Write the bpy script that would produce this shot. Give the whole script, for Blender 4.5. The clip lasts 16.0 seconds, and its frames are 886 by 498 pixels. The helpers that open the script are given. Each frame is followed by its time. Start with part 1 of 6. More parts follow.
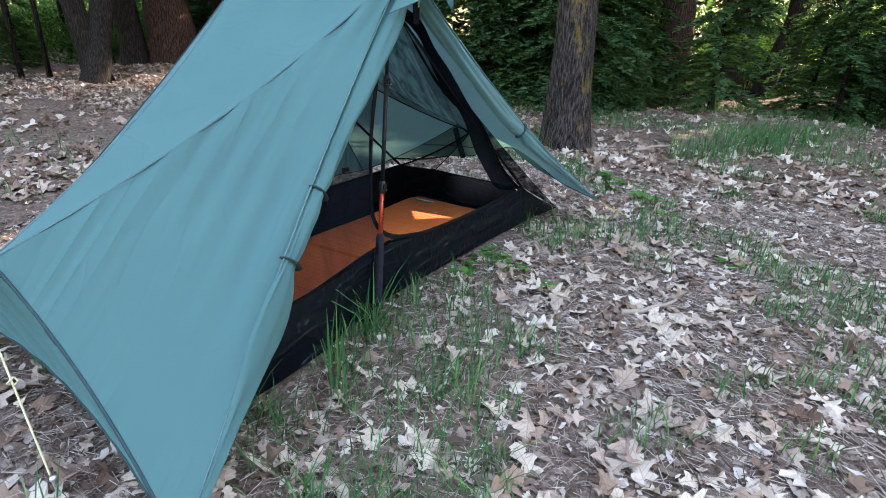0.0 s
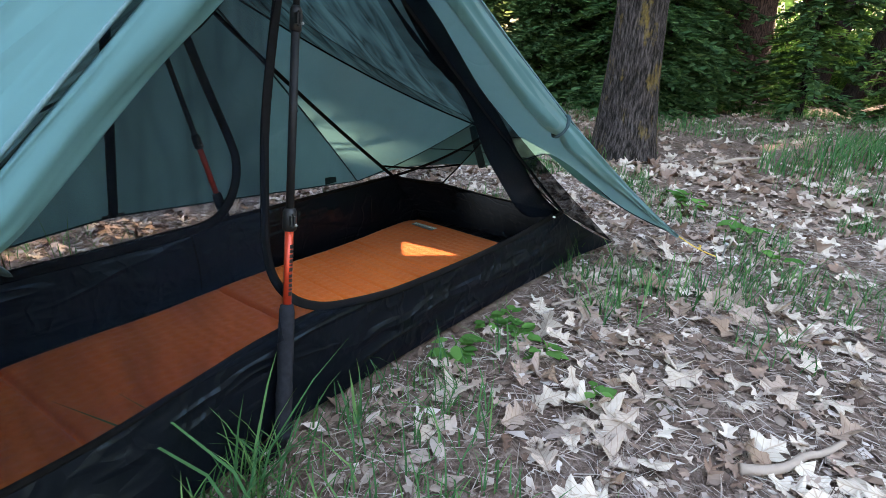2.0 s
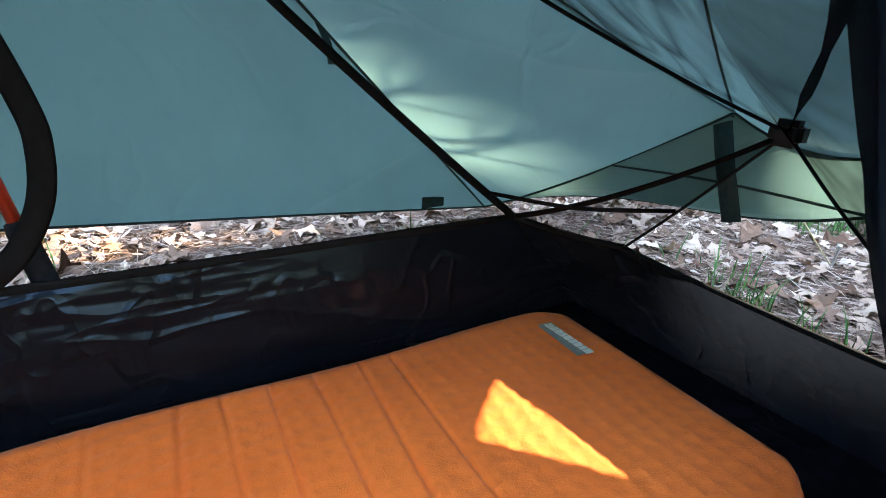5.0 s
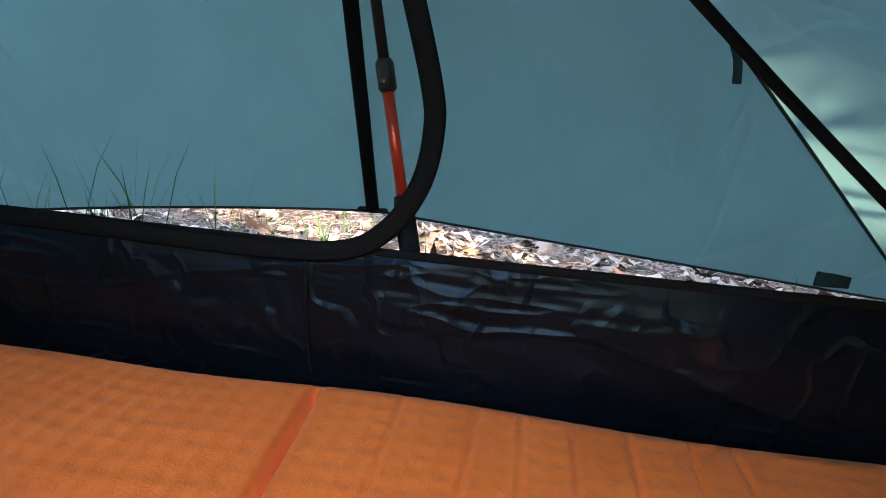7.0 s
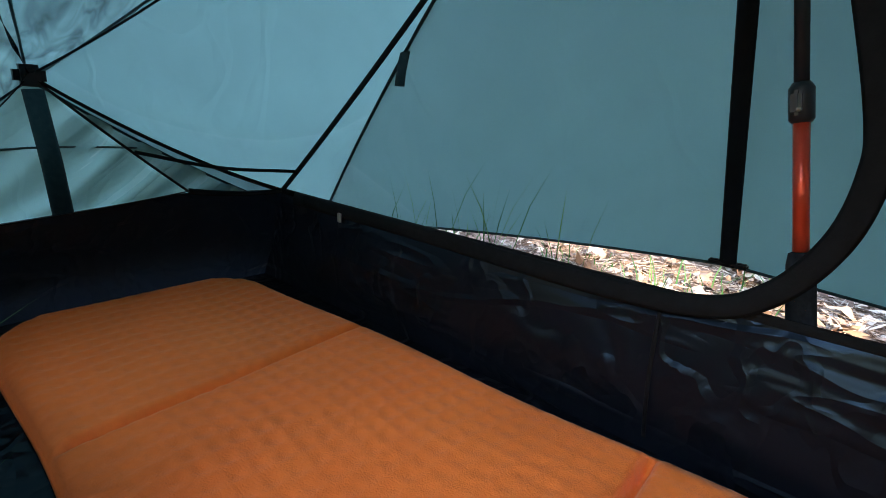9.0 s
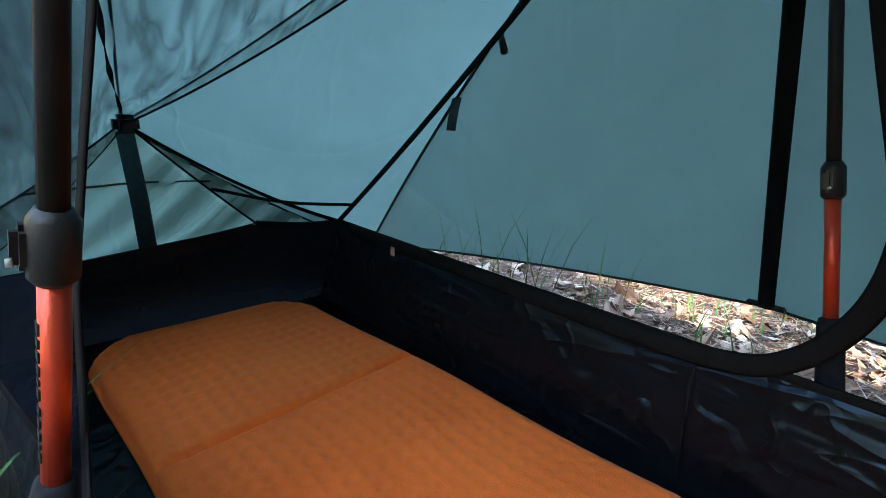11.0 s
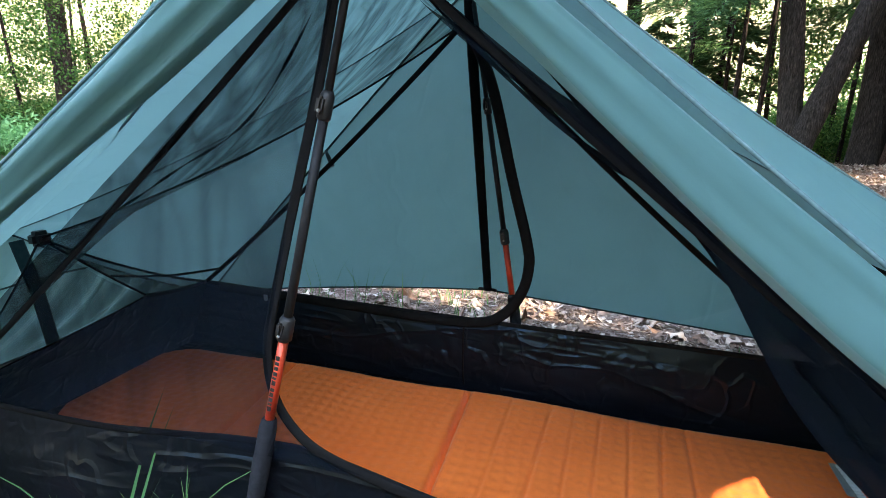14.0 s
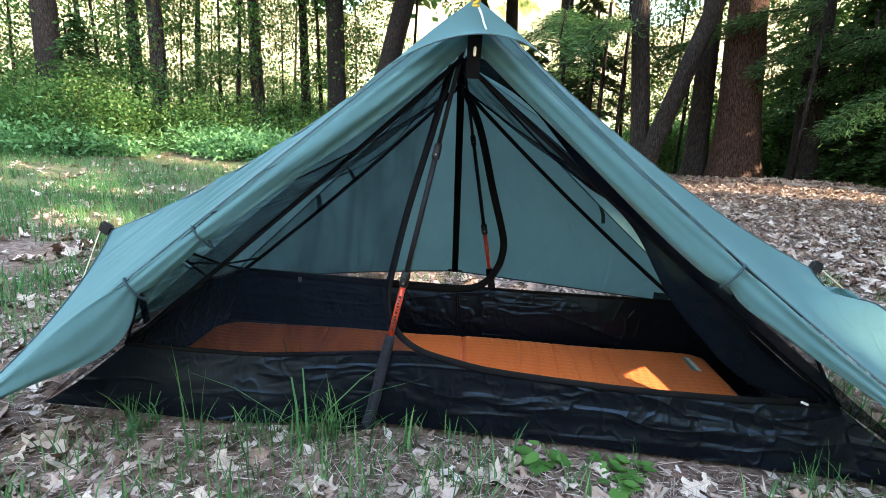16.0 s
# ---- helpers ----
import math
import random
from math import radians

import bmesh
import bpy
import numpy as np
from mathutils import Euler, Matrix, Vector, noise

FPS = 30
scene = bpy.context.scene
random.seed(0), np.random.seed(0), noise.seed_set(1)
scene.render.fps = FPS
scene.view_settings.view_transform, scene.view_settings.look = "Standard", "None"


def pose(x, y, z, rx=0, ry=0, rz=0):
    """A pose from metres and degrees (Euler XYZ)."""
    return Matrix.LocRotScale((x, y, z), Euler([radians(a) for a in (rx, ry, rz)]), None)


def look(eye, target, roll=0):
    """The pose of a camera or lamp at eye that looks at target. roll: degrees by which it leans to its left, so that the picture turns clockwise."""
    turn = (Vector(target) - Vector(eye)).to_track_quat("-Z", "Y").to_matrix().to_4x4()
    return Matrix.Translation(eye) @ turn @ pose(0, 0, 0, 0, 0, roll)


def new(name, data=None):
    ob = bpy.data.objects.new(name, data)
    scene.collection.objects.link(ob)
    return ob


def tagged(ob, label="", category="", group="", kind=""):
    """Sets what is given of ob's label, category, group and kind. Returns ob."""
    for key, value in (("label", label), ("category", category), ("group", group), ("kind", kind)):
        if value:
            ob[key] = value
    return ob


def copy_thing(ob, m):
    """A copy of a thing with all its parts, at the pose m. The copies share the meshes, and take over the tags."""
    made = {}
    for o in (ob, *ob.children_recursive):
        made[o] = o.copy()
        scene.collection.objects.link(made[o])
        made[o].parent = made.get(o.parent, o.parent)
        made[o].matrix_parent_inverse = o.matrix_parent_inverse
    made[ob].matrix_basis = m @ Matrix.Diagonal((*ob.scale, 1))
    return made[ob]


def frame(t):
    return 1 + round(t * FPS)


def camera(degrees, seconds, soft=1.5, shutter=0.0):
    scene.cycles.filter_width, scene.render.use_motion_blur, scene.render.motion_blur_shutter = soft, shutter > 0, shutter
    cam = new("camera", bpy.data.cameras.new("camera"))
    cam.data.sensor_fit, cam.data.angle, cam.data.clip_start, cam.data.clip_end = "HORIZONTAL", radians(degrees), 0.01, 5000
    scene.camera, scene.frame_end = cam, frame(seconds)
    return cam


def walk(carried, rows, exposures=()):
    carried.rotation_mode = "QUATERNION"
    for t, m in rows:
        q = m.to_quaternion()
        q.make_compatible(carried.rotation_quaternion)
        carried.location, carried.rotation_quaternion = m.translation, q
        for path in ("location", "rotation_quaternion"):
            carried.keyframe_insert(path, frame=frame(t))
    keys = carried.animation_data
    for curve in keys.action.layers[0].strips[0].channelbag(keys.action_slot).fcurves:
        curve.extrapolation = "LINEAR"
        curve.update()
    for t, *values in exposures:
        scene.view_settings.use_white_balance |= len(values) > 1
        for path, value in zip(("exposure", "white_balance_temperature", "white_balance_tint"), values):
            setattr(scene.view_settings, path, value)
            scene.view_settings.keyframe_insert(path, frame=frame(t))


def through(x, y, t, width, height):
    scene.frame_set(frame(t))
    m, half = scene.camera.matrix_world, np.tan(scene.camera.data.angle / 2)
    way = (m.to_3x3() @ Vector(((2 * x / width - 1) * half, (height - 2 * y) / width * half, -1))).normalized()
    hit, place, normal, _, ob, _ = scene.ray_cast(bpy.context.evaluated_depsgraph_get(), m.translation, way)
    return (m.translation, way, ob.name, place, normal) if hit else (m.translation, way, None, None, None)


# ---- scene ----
cam = camera(81.0, 16.0, soft=0.75)
PATH = [
    (0, (-1.639, -1.526, 0.994), (-0.063, -0.563, 0.227), 2.4),
    (0.5, (-1.448, -1.45, 0.932), (0.115, -0.461, 0.172), 2.6),
    (1, (-1.226, -1.376, 0.882), (0.315, -0.348, 0.128), 2.4),
    (1.5, (-0.99, -1.287, 0.833), (0.527, -0.218, 0.089), 2.5),
    (2, (-0.771, -1.185, 0.801), (0.715, -0.073, 0.057), 2.5),
    (2.5, (-0.541, -1.104, 0.77), (0.884, 0.087, 0.028), 2.2),
    (3, (-0.322, -0.984, 0.745), (1.027, 0.282, -0.014), 2.4),
    (3.2, (-0.24, -0.911, 0.721), (1.091, 0.375, -0.036), 2.5),
    (5.3, (0.281, -0.415, 0.531), (1.089, 1.271, -0.18), 3.6),
    (5.5, (0.303, -0.404, 0.511), (0.985, 1.349, -0.168), 3.7),
    (6, (0.314, -0.375, 0.503), (0.691, 1.475, -0.159), 4.3),
    (6.5, (0.304, -0.37, 0.481), (0.337, 1.532, -0.137), 3.9),
    (7, (0.248, -0.358, 0.482), (0.002, 1.526, -0.144), 4.1),
    (7.5, (0.259, -0.321, 0.467), (-0.395, 1.469, -0.14), 2.0),
    (8, (0.23, -0.324, 0.457), (-0.687, 1.359, -0.112), 2.3),
    (8.5, (0.214, -0.305, 0.449), (-0.96, 1.222, -0.089), 2.6),
    (9, (0.164, -0.338, 0.461), (-1.118, 1.099, -0.078), 2.6),
    (9.5, (0.156, -0.355, 0.462), (-1.215, 1.005, -0.058), 2.8),
    (9.7, (0.155, -0.36, 0.467), (-1.238, 0.979, -0.049), 2.9),
    (11.8, (0.263, -0.489, 0.635), (-1.078, 0.884, 0.075), 2.6),
    (12, (0.303, -0.527, 0.66), (-0.999, 0.884, 0.1), 2.5),
    (12.5, (0.346, -0.633, 0.703), (-0.815, 0.897, 0.147), 2.7),
    (13, (0.338, -0.758, 0.73), (-0.633, 0.906, 0.193), 2.9),
    (13.5, (0.313, -0.891, 0.766), (-0.43, 0.89, 0.239), 3.1),
    (14, (0.317, -1.063, 0.816), (-0.258, 0.788, 0.321), 1.4),
    (14.5, (0.207, -1.22, 0.851), (-0.162, 0.682, 0.352), 3.6),
    (15, (0.143, -1.438, 0.878), (-0.126, 0.484, 0.397), 3.6),
    (15.5, (0.089, -1.637, 0.9), (-0.102, 0.297, 0.429), 3.3),
    (16, (0.021, -1.787, 0.897), (-0.106, 0.155, 0.437), 3.4),
]
walk(cam, [(t, look(eye, target, roll)) for t, eye, target, roll in PATH],
     exposures=[(0, 4.25, 7900, 11), (1.5, 4.25, 8000, 11), (2, 4.4, 8200, 10), (3, 4.85, 8500, 9), (5.3, 5.25, 8000, 11), (6.5, 5.05, 7800, 11), (7.2, 4.95, 7600, 10), (8, 4.9, 7750, 9), (9.7, 4.9, 7900, 8), (12.5, 4.65, 7800, 8), (13.2, 4.7, 7800, 9), (14.5, 4.85, 7800, 10), (16, 4.6, 7950, 10)])

# ---- world and light ----
SUN_AZ, SUN_EL = radians(109), radians(25)          # azimuth from +y towards +x
SUN_DIR = Vector((math.sin(SUN_AZ) * math.cos(SUN_EL), math.cos(SUN_AZ) * math.cos(SUN_EL), math.sin(SUN_EL)))
world = bpy.data.worlds.new("sky")
scene.world = world
world.use_nodes = True
wn = world.node_tree.nodes
sky = wn.new("ShaderNodeTexSky")
sky.sky_type, sky.sun_disc = "NISHITA", False
sky.sun_elevation, sky.sun_rotation = SUN_EL, SUN_AZ
world.node_tree.links.new(sky.outputs["Color"], wn["Background"].inputs["Color"])
wn["Background"].inputs["Strength"].default_value = 0.15
sun = new("sun", bpy.data.lights.new("sun", "SUN"))
sun.data.energy, sun.data.angle, sun.data.color = 1.05, radians(0.6), (1.0, 0.93, 0.82)
sun.matrix_world = look(SUN_DIR * 30, (0, 0, 0))


# ---- node helpers ----
def material(name):
    m = bpy.data.materials.new(name)
    m.use_nodes = True
    nt = m.node_tree
    nt.nodes.clear()
    out = nt.nodes.new("ShaderNodeOutputMaterial")
    return m, nt, out


def node(nt, kind, **values):
    n = nt.nodes.new("ShaderNode" + kind)
    for k, v in values.items():
        n.inputs[k.replace("_", " ")].default_value = v
    return n


def ramp(nt, src, stops):
    n = nt.nodes.new("ShaderNodeValToRGB")
    el = n.color_ramp.elements
    while len(el) < len(stops):
        el.new(0.5)
    for e, (p, c) in zip(el, stops):
        e.position, e.color = p, (*c, 1)
    nt.links.new(src, n.inputs["Fac"])
    return n.outputs["Color"]


def coords(nt, scale=(1, 1, 1)):
    tc = nt.nodes.new("ShaderNodeTexCoord")
    mp = node(nt, "Mapping")
    mp.inputs["Scale"].default_value = scale
    nt.links.new(tc.outputs["Object"], mp.inputs["Vector"])
    return mp.outputs["Vector"]


def noise_out(nt, vec, scale, detail=4.0, rough=0.55):
    n = node(nt, "TexNoise", Scale=scale, Detail=detail, Roughness=rough)
    nt.links.new(vec, n.inputs["Vector"])
    return n.outputs["Fac"]


def bump(nt, height, strength, distance):
    b = node(nt, "Bump", Strength=strength, Distance=distance)
    nt.links.new(height, b.inputs["Height"])
    return b.outputs["Normal"]


def mix_color(nt, fac, a, b, mode="MIX"):
    n = nt.nodes.new("ShaderNodeMix")
    n.data_type, n.blend_type = "RGBA", mode
    for sock, v in ((n.inputs[0], fac), (n.inputs[6], a), (n.inputs[7], b)):
        if isinstance(v, bpy.types.NodeSocket):
            nt.links.new(v, sock)
        else:
            sock.default_value = v if isinstance(v, (int, float)) else (*v, 1)
    return n.outputs[2]


def add_math(nt, op, a, b):
    n = nt.nodes.new("ShaderNodeMath")
    n.operation = op
    for sock, v in ((n.inputs[0], a), (n.inputs[1], b)):
        if isinstance(v, bpy.types.NodeSocket):
            nt.links.new(v, sock)
        else:
            sock.default_value = v
    return n.outputs[0]


def creases(nt, vec, scale, sharp, wobble=0.8):
    """Thin wandering lines, 1 on the line and 0 away from it."""
    n = node(nt, "TexNoise", Scale=scale, Detail=2.5, Roughness=0.5, Distortion=wobble)
    nt.links.new(vec, n.inputs["Vector"])
    off = add_math(nt, "ABSOLUTE", add_math(nt, "SUBTRACT", n.outputs["Fac"], 0.5), 0.0)
    return add_math(nt, "MAXIMUM", add_math(nt, "SUBTRACT", 1.0, add_math(nt, "MULTIPLY", off, sharp)), 0.0)


def plain(name, stops, scale=20.0, rough=0.6, metal=0.0, bump_d=0.001, bump_s=0.4, stretch=(1, 1, 1), spec=0.5):
    m, nt, out = material(name)
    v = coords(nt, stretch)
    f = noise_out(nt, v, scale)
    p = node(nt, "BsdfPrincipled", Roughness=rough, Metallic=metal)
    p.inputs["Specular IOR Level"].default_value = spec
    nt.links.new(ramp(nt, f, stops), p.inputs["Base Color"])
    f2 = noise_out(nt, v, scale * 4.3)
    nt.links.new(bump(nt, f2, bump_s, bump_d), p.inputs["Normal"])
    nt.links.new(p.outputs[0], out.inputs["Surface"])
    return m


def fabric(name, col, through, back, gloss, wrinkle=0.006, folds=None):
    """Thin coated cloth: diffuse and translucent with a dull sheen."""
    m, nt, out = material(name)
    v = coords(nt)
    big = noise_out(nt, v, 2.2, 3)
    c1 = mix_color(nt, big, [k * 0.9 for k in col], [min(1, k * 1.1) for k in col])
    dif = node(nt, "BsdfDiffuse", Roughness=0.6)
    tra = node(nt, "BsdfTranslucent")
    nt.links.new(c1, dif.inputs["Color"])
    nt.links.new(mix_color(nt, big, [k * 0.92 for k in back], [min(1, k * 1.06) for k in back]), tra.inputs["Color"])
    h = noise_out(nt, coords(nt, (1.0, 1.0, 0.3)), 8.0, 3)
    crs = creases(nt, coords(nt, (1.3, 1.3, 0.5)), 2.6, 26.0)
    h = add_math(nt, "ADD", h, add_math(nt, "MULTIPLY", crs, 0.3))
    if folds is not None:
        # taut folds that run one way across the panel
        d = Vector(folds).normalized()
        a = d.cross(Vector((0, 0, 1))).normalized()
        cm = nt.nodes.new("ShaderNodeCombineXYZ")
        for k, axis in enumerate((d * 0.55, a * 4.2, a.cross(d) * 4.2)):
            dot = nt.nodes.new("ShaderNodeVectorMath")
            dot.operation = "DOT_PRODUCT"
            dot.inputs[1].default_value = axis
            nt.links.new(v, dot.inputs[0])
            nt.links.new(dot.outputs["Value"], cm.inputs[k])
        patch = ramp(nt, noise_out(nt, v, 1.4, 1), [(0.42, (0, 0, 0)), (0.58, (1, 1, 1))])
        fold = add_math(nt, "MULTIPLY", creases(nt, cm.outputs[0], 1.6, 9.0, 0.2), patch)
        h = add_math(nt, "ADD", h, add_math(nt, "MULTIPLY", fold, 5.0))
    fine = noise_out(nt, v, 600.0, 2)
    hh = add_math(nt, "ADD", h, add_math(nt, "MULTIPLY", fine, 0.03))
    nrm = bump(nt, hh, 0.5, wrinkle)
    for b in (dif, tra):
        nt.links.new(nrm, b.inputs["Normal"])
    mx = node(nt, "MixShader", Fac=through)
    nt.links.new(dif.outputs[0], mx.inputs[1])
    nt.links.new(tra.outputs[0], mx.inputs[2])
    gl = node(nt, "BsdfGlossy", Roughness=0.42)
    nt.links.new(nrm, gl.inputs["Normal"])
    fr = node(nt, "Fresnel", IOR=1.3)
    fac = add_math(nt, "MULTIPLY", fr.outputs[0], gloss)
    mg = nt.nodes.new("ShaderNodeMixShader")
    nt.links.new(fac, mg.inputs[0])
    nt.links.new(mx.outputs[0], mg.inputs[1])
    nt.links.new(gl.outputs[0], mg.inputs[2])
    nt.links.new(mg.outputs[0], out.inputs["Surface"])
    return m


def netting(name, cover, folds=0.05, stretch=(1, 1, 1), along=None):
    """Black insect mesh, finer than can be made out thread by thread."""
    m, nt, out = material(name)
    v = coords(nt)
    dif = node(nt, "BsdfDiffuse")
    dif.inputs["Color"].default_value = (0.005, 0.0075, 0.0115, 1)
    tr = node(nt, "BsdfTransparent")
    vec = coords(nt, stretch)
    if along is not None:
        # folds run along one direction of the cloth
        d = Vector(along).normalized()
        a = d.cross(Vector((0, 0, 1))).normalized()
        b = a.cross(d)
        cm = nt.nodes.new("ShaderNodeCombineXYZ")
        for k, axis in enumerate((d * 0.5, a * 3.4, b * 3.4)):
            dot = nt.nodes.new("ShaderNodeVectorMath")
            dot.operation = "DOT_PRODUCT"
            dot.inputs[1].default_value = axis
            nt.links.new(vec, dot.inputs[0])
            nt.links.new(dot.outputs["Value"], cm.inputs[k])
        vec = cm.outputs[0]
    lines = add_math(nt, "ADD", add_math(nt, "MULTIPLY", creases(nt, vec, 2.6, 11.0), 0.6), add_math(nt, "MULTIPLY", creases(nt, vec, 6.5, 8.0), 0.5))
    fac = add_math(nt, "ADD", add_math(nt, "MULTIPLY", lines, folds), cover)
    fac = add_math(nt, "MINIMUM", fac, 0.96)
    mx = node(nt, "MixShader")
    nt.links.new(fac, mx.inputs[0])
    nt.links.new(tr.outputs[0], mx.inputs[1])
    nt.links.new(dif.outputs[0], mx.inputs[2])
    nt.links.new(mx.outputs[0], out.inputs["Surface"])
    return m


def foliage(name, stops, through=0.35, per="Random Per Island"):
    m, nt, out = material(name)
    geo = nt.nodes.new("ShaderNodeNewGeometry")
    c = ramp(nt, geo.outputs["Random Per Island"], stops)
    c2 = mix_color(nt, noise_out(nt, coords(nt), 1.2, 2), c, (0.35, 0.4, 0.3), "MULTIPLY")
    c3 = mix_color(nt, 0.35, c, c2)
    dif = node(nt, "BsdfDiffuse")
    tra = node(nt, "BsdfTranslucent")
    nt.links.new(c3, dif.inputs["Color"])
    nt.links.new(mix_color(nt, 1.0, c3, (1.0, 1.08, 0.68), "MULTIPLY"), tra.inputs["Color"])
    mx = node(nt, "MixShader", Fac=through)
    nt.links.new(dif.outputs[0], mx.inputs[1])
    nt.links.new(tra.outputs[0], mx.inputs[2])
    nt.links.new(mx.outputs[0], out.inputs["Surface"])
    return m


def litter(name, stops, island=True):
    m, nt, out = material(name)
    if island:
        src = nt.nodes.new("ShaderNodeNewGeometry").outputs["Random Per Island"]
    else:
        src = nt.nodes.new("ShaderNodeObjectInfo").outputs["Random"]
    c = ramp(nt, src, stops)
    n1 = noise_out(nt, coords(nt), 60.0 if island else 9.0, 4)
    if not island:
        # midrib and side veins of a leaf lying along its own x axis
        sep = nt.nodes.new("ShaderNodeSeparateXYZ")
        nt.links.new(coords(nt), sep.inputs[0])
        off = add_math(nt, "ABSOLUTE", sep.outputs["Y"], 0.0)
        side = add_math(nt, "SINE", add_math(nt, "MULTIPLY", add_math(nt, "SUBTRACT", off, sep.outputs["X"]), 48.0), 0.0)
        vein = add_math(nt, "MAXIMUM", add_math(nt, "LESS_THAN", off, 0.012), add_math(nt, "GREATER_THAN", side, 0.93))
        c = mix_color(nt, add_math(nt, "MULTIPLY", vein, 0.6), c, (0.55, 0.47, 0.42), "MULTIPLY")
    c = mix_color(nt, add_math(nt, "MULTIPLY", n1, 0.5), c, (0.45, 0.36, 0.3), "MULTIPLY")
    p = node(nt, "BsdfPrincipled", Roughness=0.75)
    p.inputs["Specular IOR Level"].default_value = 0.25
    nt.links.new(c, p.inputs["Base Color"])
    nt.links.new(bump(nt, n1, 0.5, 0.002), p.inputs["Normal"])
    nt.links.new(p.outputs[0], out.inputs["Surface"])
    return m


def ground_material():
    m, nt, out = material("forest_soil")
    v = coords(nt)
    a = noise_out(nt, v, 1.3, 6, 0.65)
    b = noise_out(nt, v, 34.0, 6, 0.7)
    c = noise_out(nt, v, 160.0, 3, 0.7)
    soil = ramp(nt, b, [(0.3, (0.05, 0.036, 0.029)), (0.5, (0.2, 0.132, 0.105)), (0.7, (0.4, 0.3, 0.255))])
    red = ramp(nt, b, [(0.3, (0.08, 0.05, 0.038)), (0.55, (0.21, 0.135, 0.105)), (0.75, (0.36, 0.27, 0.225))])
    col = mix_color(nt, ramp(nt, a, [(0.42, (0, 0, 0)), (0.62, (1, 1, 1))]), soil, red)
    green = noise_out(nt, v, 2.6, 5, 0.7)
    col = mix_color(nt, ramp(nt, green, [(0.56, (0, 0, 0)), (0.72, (0.45, 0.45, 0.45))]), col, (0.055, 0.095, 0.035))
    tc = nt.nodes.new("ShaderNodeTexCoord")
    dst = nt.nodes.new("ShaderNodeVectorMath")
    dst.operation = "DISTANCE"
    dst.inputs[1].default_value = (-6.5, 5.0, 0)
    nt.links.new(tc.outputs["Object"], dst.inputs[0])
    lawn = add_math(nt, "ADD", add_math(nt, "DIVIDE", dst.outputs["Value"], 7.5), add_math(nt, "MULTIPLY", green, 0.7))
    col = mix_color(nt, ramp(nt, lawn, [(0.72, (0.5, 0.5, 0.5)), (1.0, (0, 0, 0))]), col, (0.075, 0.15, 0.035))
    col = mix_color(nt, add_math(nt, "MULTIPLY", c, 0.45), col, (0.3, 0.22, 0.2), "MULTIPLY")
    p = node(nt, "BsdfPrincipled", Roughness=0.95)
    p.inputs["Specular IOR Level"].default_value = 0.1
    nt.links.new(col, p.inputs["Base Color"])
    nt.links.new(bump(nt, add_math(nt, "ADD", b, add_math(nt, "MULTIPLY", c, 0.4)), 0.9, 0.02), p.inputs["Normal"])
    nt.links.new(p.outputs[0], out.inputs["Surface"])
    return m


def bark_material(name, stops, moss=0.0):
    m, nt, out = material(name)
    v = coords(nt, (1, 1, 0.17))
    b = noise_out(nt, v, 60.0, 5, 0.68)
    a = noise_out(nt, coords(nt), 3.0, 4)
    col = ramp(nt, b, stops)
    col = mix_color(nt, a, col, (0.7, 0.66, 0.62), "MULTIPLY")
    if moss:
        g = noise_out(nt, coords(nt, (1, 1, 0.5)), 6.0, 5, 0.7)
        col = mix_color(nt, ramp(nt, g, [(0.55, (0, 0, 0)), (0.66, (moss, moss, moss))]), col, (0.2, 0.13, 0.03))
    p = node(nt, "BsdfPrincipled", Roughness=0.95)
    p.inputs["Specular IOR Level"].default_value = 0.15
    nt.links.new(col, p.inputs["Base Color"])
    nt.links.new(bump(nt, b, 1.0, 0.03), p.inputs["Normal"])
    nt.links.new(p.outputs[0], out.inputs["Surface"])
    return m


def pad_material():
    m, nt, out = material("orange_pad_fabric")
    v = coords(nt)
    a = noise_out(nt, v, 3.5, 4)
    col = ramp(nt, a, [(0.3, (0.88, 0.15, 0.02)), (0.7, (0.96, 0.185, 0.027))])
    col = mix_color(nt, ramp(nt, noise_out(nt, v, 90.0, 4), [(0.35, (0, 0, 0)), (0.7, (0.3, 0.3, 0.3))]), col, (0.75, 0.6, 0.5), "MULTIPLY")
    p = node(nt, "BsdfPrincipled", Roughness=0.62)
    p.inputs["Specular IOR Level"].default_value = 0.3
    p.inputs["Sheen Weight"].default_value = 0.1
    nt.links.new(col, p.inputs["Base Color"])
    h = add_math(nt, "ADD", noise_out(nt, v, 420.0, 2), add_math(nt, "MULTIPLY", noise_out(nt, v, 55.0, 5), 2.2))
    nt.links.new(bump(nt, h, 0.6, 0.0015), p.inputs["Normal"])
    nt.links.new(p.outputs[0], out.inputs["Surface"])
    return m


